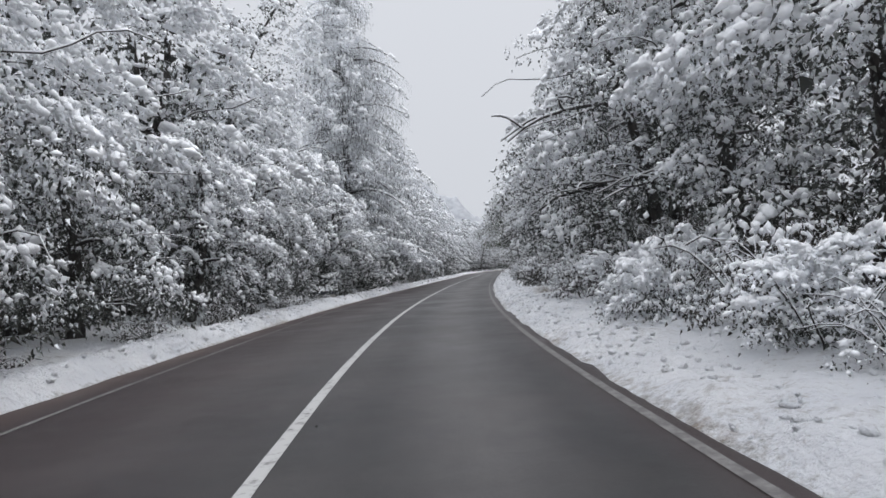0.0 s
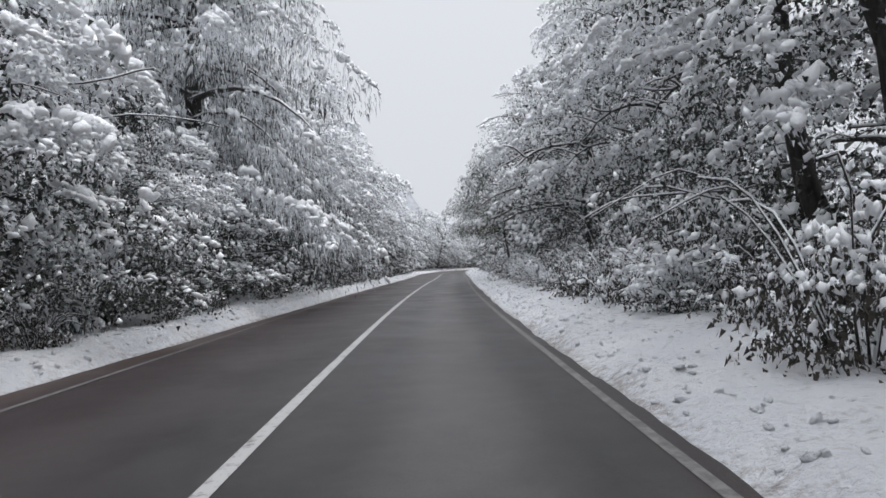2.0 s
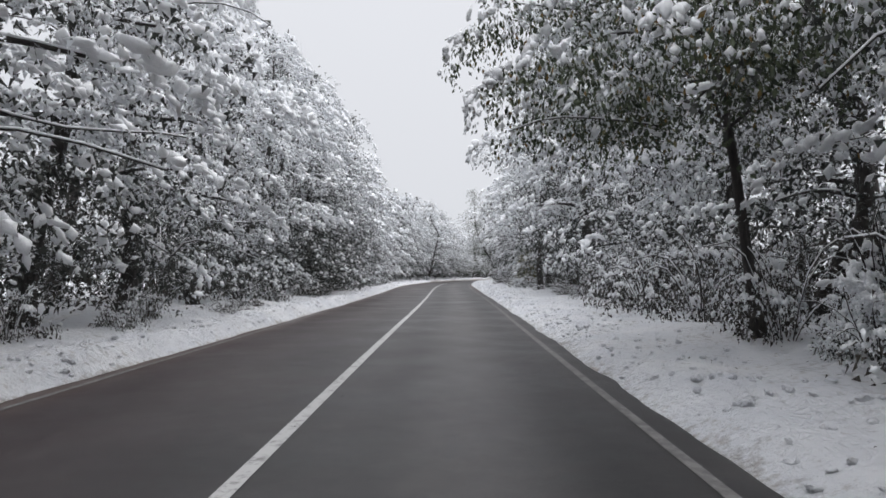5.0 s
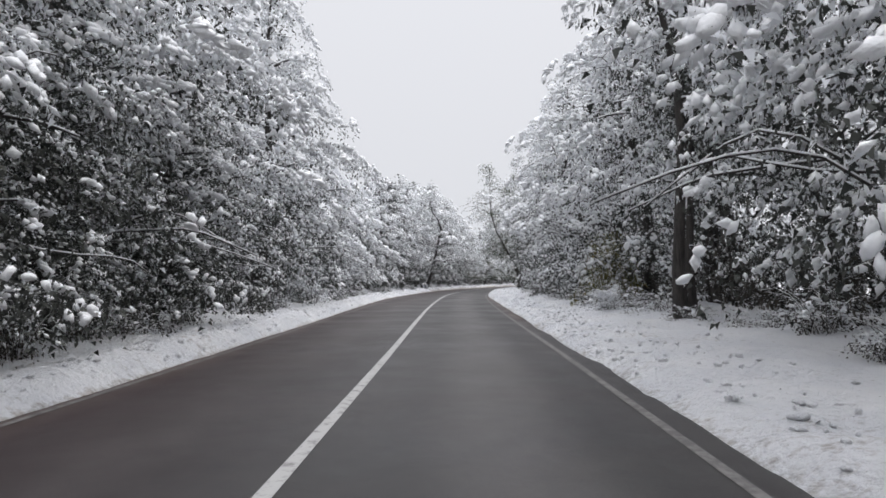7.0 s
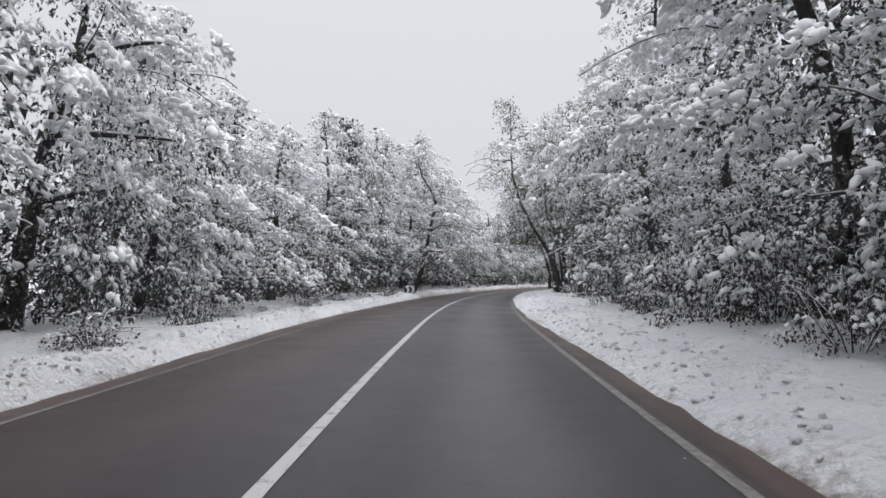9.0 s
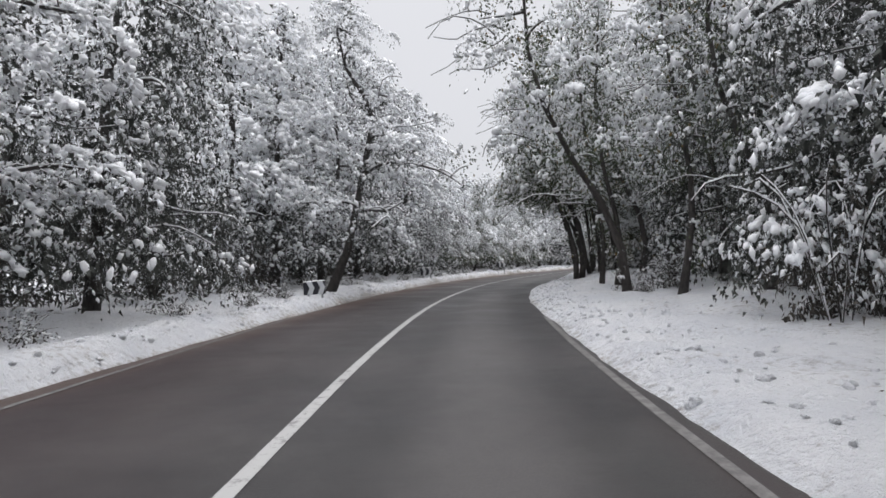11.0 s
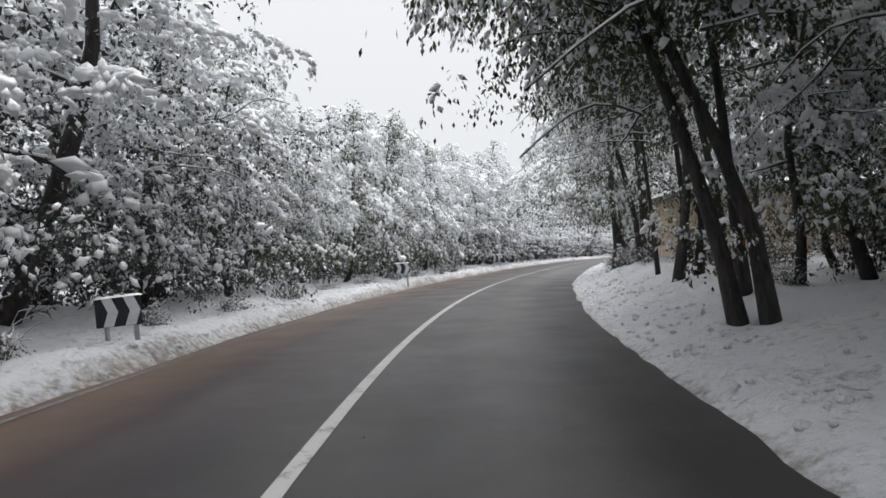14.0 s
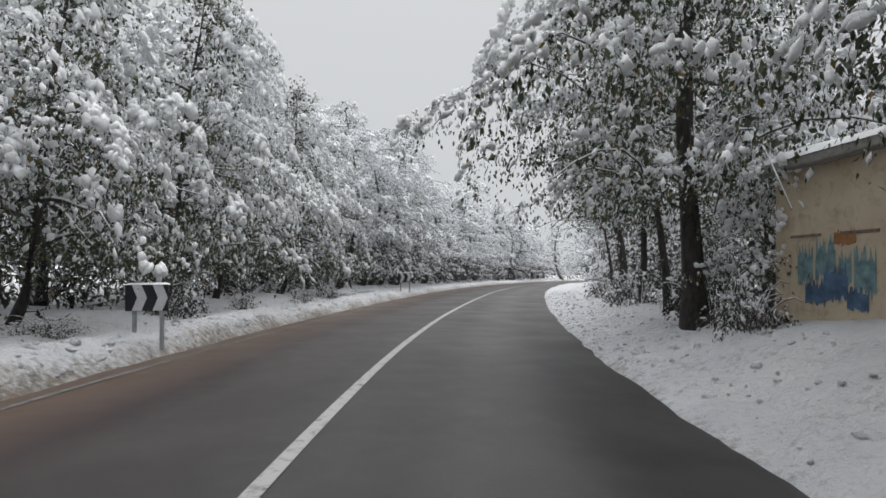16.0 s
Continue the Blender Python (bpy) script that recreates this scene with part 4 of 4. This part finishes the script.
plant("hanging1", 154.5, 5.2, 15, (0.85, 1.1), "dark-trunked oak with green boughs hanging over the road", "tree", "stand of slender oaks", 3)
plant("hanging1", 160.2, 5.8, -20, (0.85, 1.0), "dark-trunked oak with green hanging leaves before the house", "tree", "stand of slender oaks", 2)
plant("hanging1", 66.5, 6.0, 10, (1.0, 0.85), "dark oak with little snow leaning over the road", "tree", ROADSIDE, 5)
plant("stem1", 137.0, 5.4, 0, (1.05, 1.12), "slender oak nodding over the road under its snow", "tree", ROADSIDE, 11)
plant("leafy1", 170.4, 6.8, 30, (0.6, 0.62), "bushy young oak between the dark trunks", "tree", "stand of slender oaks")
for s, lat in ((156.2, 6.7), (157.6, 8.0), (146, 10.4), (140, 10.0)):
    plant(f"leafy{rng.randrange(3)}", s, lat, rng.uniform(0, 360), (0.8, 0.85), "bushy young oak between the dark trunks", "tree", "stand of slender oaks")
for s, lat in ((158, 16.5), (162, 17), (166, 16.5), (170, 16), (174, 13.5), (169, 11.5)):
    plant(f"tall{rng.randrange(3)}", s, lat, rng.uniform(0, 360), (1.0, 1.0), "tall snow-covered oak behind the house", "tree", FOREST)
s = 196.0
while s < 262:
    plant(f"tall{rng.randrange(3)}", s, -6.8 + rng.uniform(-0.7, 0.7), rng.uniform(-60, 60), (0.8, 0.62), BACK_LABEL, "tree", FOREST)
    s += rng.uniform(3.2, 4.4)
for s, lat in ((266, -4), (267, 0), (268, 4), (270, 8), (271, -9)):
    plant(f"tall{rng.randrange(3)}", s, lat, rng.uniform(0, 360), (1.1, 0.8), DEEP_LABEL, "tree", FOREST)
for s, lat, k, high in ((87.0, -5.0, 1.1, 1.6), (89.2, -5.4, 1.1, 1.5), (84.5, -5.4, 1.0, 1.4), (70.5, -5.4, 1.1, 1.5)):
    plant("scrub1", s, lat, 40 * k, (k, high), "tall dark bush dusted with snow on the bank", "bush", "undergrowth beside the road")
# bushes on the right verge
s = 8.0
while s < 128:
    low = 82 < s < 106
    kind = f"heap{rng.randrange(2)}" if rng.random() < 0.22 and not low else f"bush{rng.randrange(4)}"
    k = rng.uniform(0.7, 1.1) * (0.75 if low else 1.0)
    plant(kind, s, (6.9 if low else 5.7 if s < 75 else 6.5) + rng.uniform(-0.4, 0.7), rng.uniform(0, 360), (k, k * rng.uniform(0.8, 1.2) * (0.6 if low else 1)),
          "low bush heaped with wet snow on the verge", "bush", "bushes on the verge")
    if not low and rng.random() < 0.6:
        plant(f"bush{rng.randrange(4)}", s + rng.uniform(0.2, 1.4), 7.8 + rng.uniform(-0.4, 0.6), rng.uniform(0, 360), (1.1, rng.uniform(1.0, 1.6)),
              "tangled bush under the trees dusted with snow", "bush", "bushes on the verge")
    s += rng.uniform(1.9, 3.4)
plant("heap0", 34.9, -5.5, 60, (0.8, 1.7), "tall bush wholly buried under white snow", "bush", "bushes on the verge")
for s, lat, k, kind in ((25.5, 6.2, 1.0, "heap1"), (57.5, 5.9, 1.0, "heap1"), (38.2, 6.2, 1.05, "heap1"), (97.4, 5.8, 0.5, "heap0"), (104.6, -4.9, 1.15, "heap1"), (60.6, 6.1, 1.0, "heap1"), (6.2, 5.3, 0.85, "heap0"), (4.9, 5.2, 0.7, "heap1"), (34.5, 5.9, 0.85, "heap0"), (53.5, 5.7, 0.85, "heap0")):
    plant(kind, s, lat, 40, (k, k), "rounded bush buried under a thick heap of snow", "bush", "bushes on the verge")
for s, lat, k in ((139, 7.2, 1.1), (142, 7.6, 1.2), (145.5, 8.2, 1.2), (149, 7.8, 1.2), (153, 7.2, 1.1), (156.5, 8.2, 1.3), (160, 6.4, 0.9), (161.8, 6.1, 0.9), (168.6, 5.0, 0.8), (169.6, 5.4, 1.0), (171.5, 5.6, 1.1), (137.5, 5.6, 0.75), (150, 6.0, 0.8), (156, 6.4, 0.8), (158.6, 7.0, 0.9), (163.2, 5.4, 0.55), (174, 5.6, 0.8), (177, 5.4, 1.0), (180, 5.2, 1.0), (183, 5.6, 1.2)):
    plant(f"scrub{rng.randrange(3)}", s, lat, rng.uniform(0, 360), (k, k), "leafy green-brown scrub poking out of the snow", "bush", "bushes on the verge")


for kind, (proto, used) in GROVE.items():
    if not used:
        for o in (*proto.children_recursive, proto):
            bpy.data.objects.remove(o)

# ---- house by the grove ----
def box(bm, x0, x1, y0, y1, z0, z1):
    vs = [bm.verts.new(c) for c in ((x0, y0, z0), (x1, y0, z0), (x1, y1, z0), (x0, y1, z0), (x0, y0, z1), (x1, y0, z1), (x1, y1, z1), (x0, y1, z1))]
    for q in ((3, 2, 1, 0), (4, 5, 6, 7), (0, 1, 5, 4), (1, 2, 6, 5), (2, 3, 7, 6), (3, 0, 4, 7)):
        bm.faces.new([vs[i] for i in q])


def part(name, bm, mat, parent, label="", bevel=0.0):
    if bevel:
        bmesh.ops.bevel(bm, geom=bm.edges[:], offset=bevel, segments=2, affect="EDGES")
    me = bpy.data.meshes.new(name)
    bm.to_mesh(me)
    bm.free()
    me.materials.append(mat)
    ob = new(name, me)
    ob.parent = parent
    return tagged(ob, label)


def make_plaster(name, a, b_, dirt):
    m, n, l, b = material(name, 0.9)
    p = n.new("ShaderNodeTexCoord").outputs["Object"]
    base = ramp(n, l, noise_node(n, l, 1.3, 6, 0.62, p), [(0.3, a), (0.7, b_)])
    spots = ramp(n, l, noise_node(n, l, 4.5, 7, 0.7, p), [(0.50, (0, 0, 0)), (0.68, (1, 1, 1))])
    l.new(mix(n, l, spots, base, dirt), b.inputs["Base Color"])
    bump(n, l, b, noise_node(n, l, 22.0, 5, 0.6, p), 0.4, 0.01)
    return m


def make_plain(name, colour, rough_=0.6, spread=0.25, scale=9.0):
    m, n, l, b = material(name, rough_)
    p = n.new("ShaderNodeTexCoord").outputs["Object"]
    l.new(ramp(n, l, noise_node(n, l, scale, 5, 0.6, p), [(0.3, tuple(c * (1 - spread) for c in colour)), (0.7, tuple(min(1, c * (1 + spread)) for c in colour))]), b.inputs["Base Color"])
    return m


PLASTER = make_plaster("ochre_plaster", (0.50, 0.41, 0.29), (0.62, 0.53, 0.40), (0.38, 0.30, 0.21))
PLINTH = make_plaster("damp_plinth", (0.17, 0.13, 0.10), (0.26, 0.20, 0.15), (0.10, 0.085, 0.075))
DARK_VOID = make_plain("room_darkness", (0.012, 0.011, 0.012), 0.8)
CONCRETE = make_plain("grey_concrete", (0.30, 0.29, 0.27), 0.9)
BLUE_SPRAY = make_plain("blue_spray_paint", (0.07, 0.13, 0.22), 0.7, 0.5, 5.0)
TEAL_SPRAY = make_plain("teal_spray_paint", (0.15, 0.25, 0.27), 0.7, 0.5, 7.0)
RUST_SPRAY = make_plain("rust_stain", (0.30, 0.15, 0.06), 0.8, 0.4, 6.0)
SIGN_BLACK = make_plain("sign_black", (0.016, 0.016, 0.024), 0.45, 0.3)
SIGN_WHITE = make_plain("sign_white", (0.62, 0.63, 0.65), 0.45, 0.1)
ZINC = make_plain("zinc_post", (0.30, 0.31, 0.32), 0.5, 0.2)


def snow_pad(name, parent, x0, x1, y0, y1, z, thick, seed, nx=18, ny=10):
    """A soft slab of snow lying on something flat."""
    bm = bmesh.new()
    grid = []
    for i in range(nx + 1):
        row = []
        for j in range(ny + 1):
            u, v = i / nx, j / ny
            edge = min(u, 1 - u) * nx, min(v, 1 - v) * ny
            e = min(1.0, min(edge) / 2.0)
            h = thick * (math.sqrt(max(0.0, 1 - (1 - e) ** 2)) * (0.85 + 0.3 * noise.noise(Vector((u * 5 + seed, v * 5, seed)))))
            row.append(bm.verts.new((x0 + (x1 - x0) * u, y0 + (y1 - y0) * v, z + h)))
        grid.append(row)
    for i in range(nx):
        for j in range(ny):
            bm.faces.new((grid[i][j], grid[i + 1][j], grid[i + 1][j + 1], grid[i][j + 1])).smooth = True
    return part(name, bm, PAD_SNOW, parent, "thick soft layer of snow")


house = new("roadside_house")
house.matrix_basis = pose(34.42, 172.77, 0.25, 0, 0, math.degrees(math.atan2(-0.912, -0.409)))
# local x runs back along the front, local -y faces away from the road
LEN, DEEP, TALL = 6.7, 5.0, 2.6
bm = bmesh.new()
W0, W1, Z0, Z1 = 4.50, 5.08, 0.86, 1.46
for x0, x1, z0, z1 in ((0, W0, 0, TALL), (W1, LEN, 0, TALL), (W0, W1, 0, Z0), (W0, W1, Z1, TALL)):
    box(bm, x0, x1, -0.3 + 0.3, 0.3, z0, z1)
part("front_wall", bm, PLASTER, house, "stained ochre plaster front wall")
bm = bmesh.new()
box(bm, 0, 0.3, 0.3, DEEP, 0, TALL)
part("end_wall", bm, PLASTER, house)
bm = bmesh.new()
box(bm, LEN - 0.3, LEN, 0.3, DEEP, 0, TALL)
part("end_wall", bm, PLASTER, house)
bm = bmesh.new()
box(bm, 0.3, LEN - 0.3, DEEP - 0.3, DEEP, 0, TALL)
part("back_wall", bm, PLASTER, house)
bm = bmesh.new()
box(bm, -0.22, LEN + 0.22, -0.22, DEEP + 0.22, TALL, TALL + 0.13)
roof = part("roof", bm, CONCRETE, house, "flat concrete roof slab", 0.015)
snow_pad("roof_snow", roof, -0.24, LEN + 0.24, -0.24, DEEP + 0.24, TALL + 0.125, 0.20, 3.0, 40, 30)
# near-black slab set in the opening in place of the unlit room behind
bm = bmesh.new()
box(bm, W0 - 0.05, W1 + 0.05, 0.18, 0.24, Z0 - 0.05, Z1 + 0.05)
window = part("window", bm, DARK_VOID, house, "window opening with a black slab for the dark inside")
bm = bmesh.new()
box(bm, W0 - 0.07, W1 + 0.07, -0.05, 0.16, Z0 - 0.06, Z0)
part("sill", bm, CONCRETE, window, "", 0.008)
bm = bmesh.new()
box(bm, 0.02, LEN, -0.045, 0.0, -0.2, 0.42)
part("plinth", bm, PLINTH, house, "damp brown plinth", 0.01)


def daub(name, mat, x0, x1, z0, z1, seed, label, lift):
    """A ragged patch of paint on the front wall."""
    r = random.Random(seed)
    bm = bmesh.new()
    n = 26
    top = [bm.verts.new((x0 + (x1 - x0) * i / n, -lift, z1 - (z1 - z0) * r.uniform(0, 0.38) * (1.6 if i in (0, n) else 1))) for i in range(n + 1)]
    bot = [bm.verts.new((x0 + (x1 - x0) * i / n, -lift, z0 + (z1 - z0) * r.uniform(0, 0.22))) for i in range(n + 1)]
    for i in range(n):
        bm.faces.new((bot[i], bot[i + 1], top[i + 1], top[i]))
    return part(name, bm, mat, house, label)


for k, (x0, x1, z0, z1) in enumerate(((0.50, 0.82, 0.92, 1.56), (0.86, 1.24, 0.98, 1.64), (1.30, 1.52, 0.90, 1.44), (1.56, 1.92, 0.80, 1.50))):
    daub("graffiti", TEAL_SPRAY, x0, x1, z0, z1, 1 + k, "faded teal spray-paint graffiti", 0.004)
for k, (x0, x1, z0, z1) in enumerate(((0.66, 1.08, 0.66, 1.06), (1.02, 1.46, 0.72, 1.26), (1.44, 1.80, 0.62, 0.98))):
    daub("graffiti", BLUE_SPRAY, x0, x1, z0, z1, 11 + k, "faded blue spray-paint graffiti", 0.007)
daub("graffiti", RUST_SPRAY, 1.22, 1.60, 1.46, 1.70, 3, "orange-brown stain on plaster", 0.010)
daub("graffiti", RUST_SPRAY, 2.25, 2.75, 1.05, 1.62, 3, "orange-brown stain on plaster", 0.004)
for x0 in (0.35, 1.35, 2.2):
    bm = bmesh.new()
    box(bm, x0, x0 + 0.62, -0.012, 0.0, 1.62, 1.66)
    part("ledge", bm, PLINTH, house)
tagged(house, "small flat-roofed ochre plaster house with graffiti and snowy roof", "house")


# ---- chevron signs ----
def chevron_sign(x, y, z, turn, roll, width=0.72, height=0.39):
    sign = new("chevron_sign")
    sign.matrix_basis = pose(x, y, z, 0, 0, turn) @ pose(0, 0, 0, 0, roll, 0)
    bm = bmesh.new()
    box(bm, -width / 2, width / 2, 0.0, 0.022, 0.12, 0.12 + height)
    panel = part("panel", bm, SIGN_BLACK, sign, "black sign panel", 0.004)
    for k in (-0.5, 0.28):
        bm = bmesh.new()
        a, w, d = k * width * 0.62 - 0.02, width * 0.23, height * 0.42
        mid, lo, hi = 0.12 + height / 2, 0.125, 0.115 + height
        pts = [(a, lo), (a + w, lo), (a + w + d * 0.55, mid), (a + w, hi), (a, hi), (a + d * 0.55, mid)]
        vs = [bm.verts.new((px, -0.004, pz)) for px, pz in pts]
        bm.faces.new((vs[0], vs[1], vs[2], vs[5]))
        bm.faces.new((vs[5], vs[2], vs[3], vs[4]))
        part("chevron", bm, SIGN_WHITE, panel, "white chevron stripe")
    for px in (-width * 0.32, width * 0.32):
        bm = bmesh.new()
        box(bm, px - 0.025, px + 0.025, 0.022, 0.06, -0.45, 0.10 + height)
        part("post", bm, ZINC, sign)
    snow_pad("snow_cap", sign, -width / 2 - 0.01, width / 2 + 0.01, -0.02, 0.07, 0.115 + height, 0.035, 2.0, 12, 4)
    return tagged(sign, "low black and white chevron sign capped with snow", "road sign", "chevron signs round the bend")


for s, lat, z, roll in ((137.2, -3.6, 0.22, -4), (152.4, -3.65, 0.38, -5), (168.6, -3.55, 0.52, -2), (189.5, -3.6, 0.68, -3)):
    x, y = plan(s, lat)
    chevron_sign(float(x), float(y), z, heading(s) - 8, roll)

# ---- culvert head under the left-hand trees ----
culvert = new("culvert_head")
x, y = plan(30.5, -5.4)
culvert.matrix_basis = pose(float(x), float(y), gz(30.5, -5.4), 0, 0, heading(30.5) + 62)
bm = bmesh.new()
box(bm, -0.75, 0.75, -0.2, 0.35, -0.3, 0.36)
part("block", bm, make_plain("dark_wet_concrete", (0.030, 0.032, 0.040), 0.7), culvert, "dark wet concrete block", 0.03)
bm = bmesh.new()
box(bm, 0.05, 0.60, -0.26, -0.2, -0.2, 0.16)
part("panel", bm, CONCRETE, culvert, "", 0.015)
snow_pad("snow_cap", culvert, -0.82, 0.82, -0.27, 0.42, 0.35, 0.24, 5.0)
tagged(culvert, "dark concrete culvert head under a thick snow cap", "culvert")
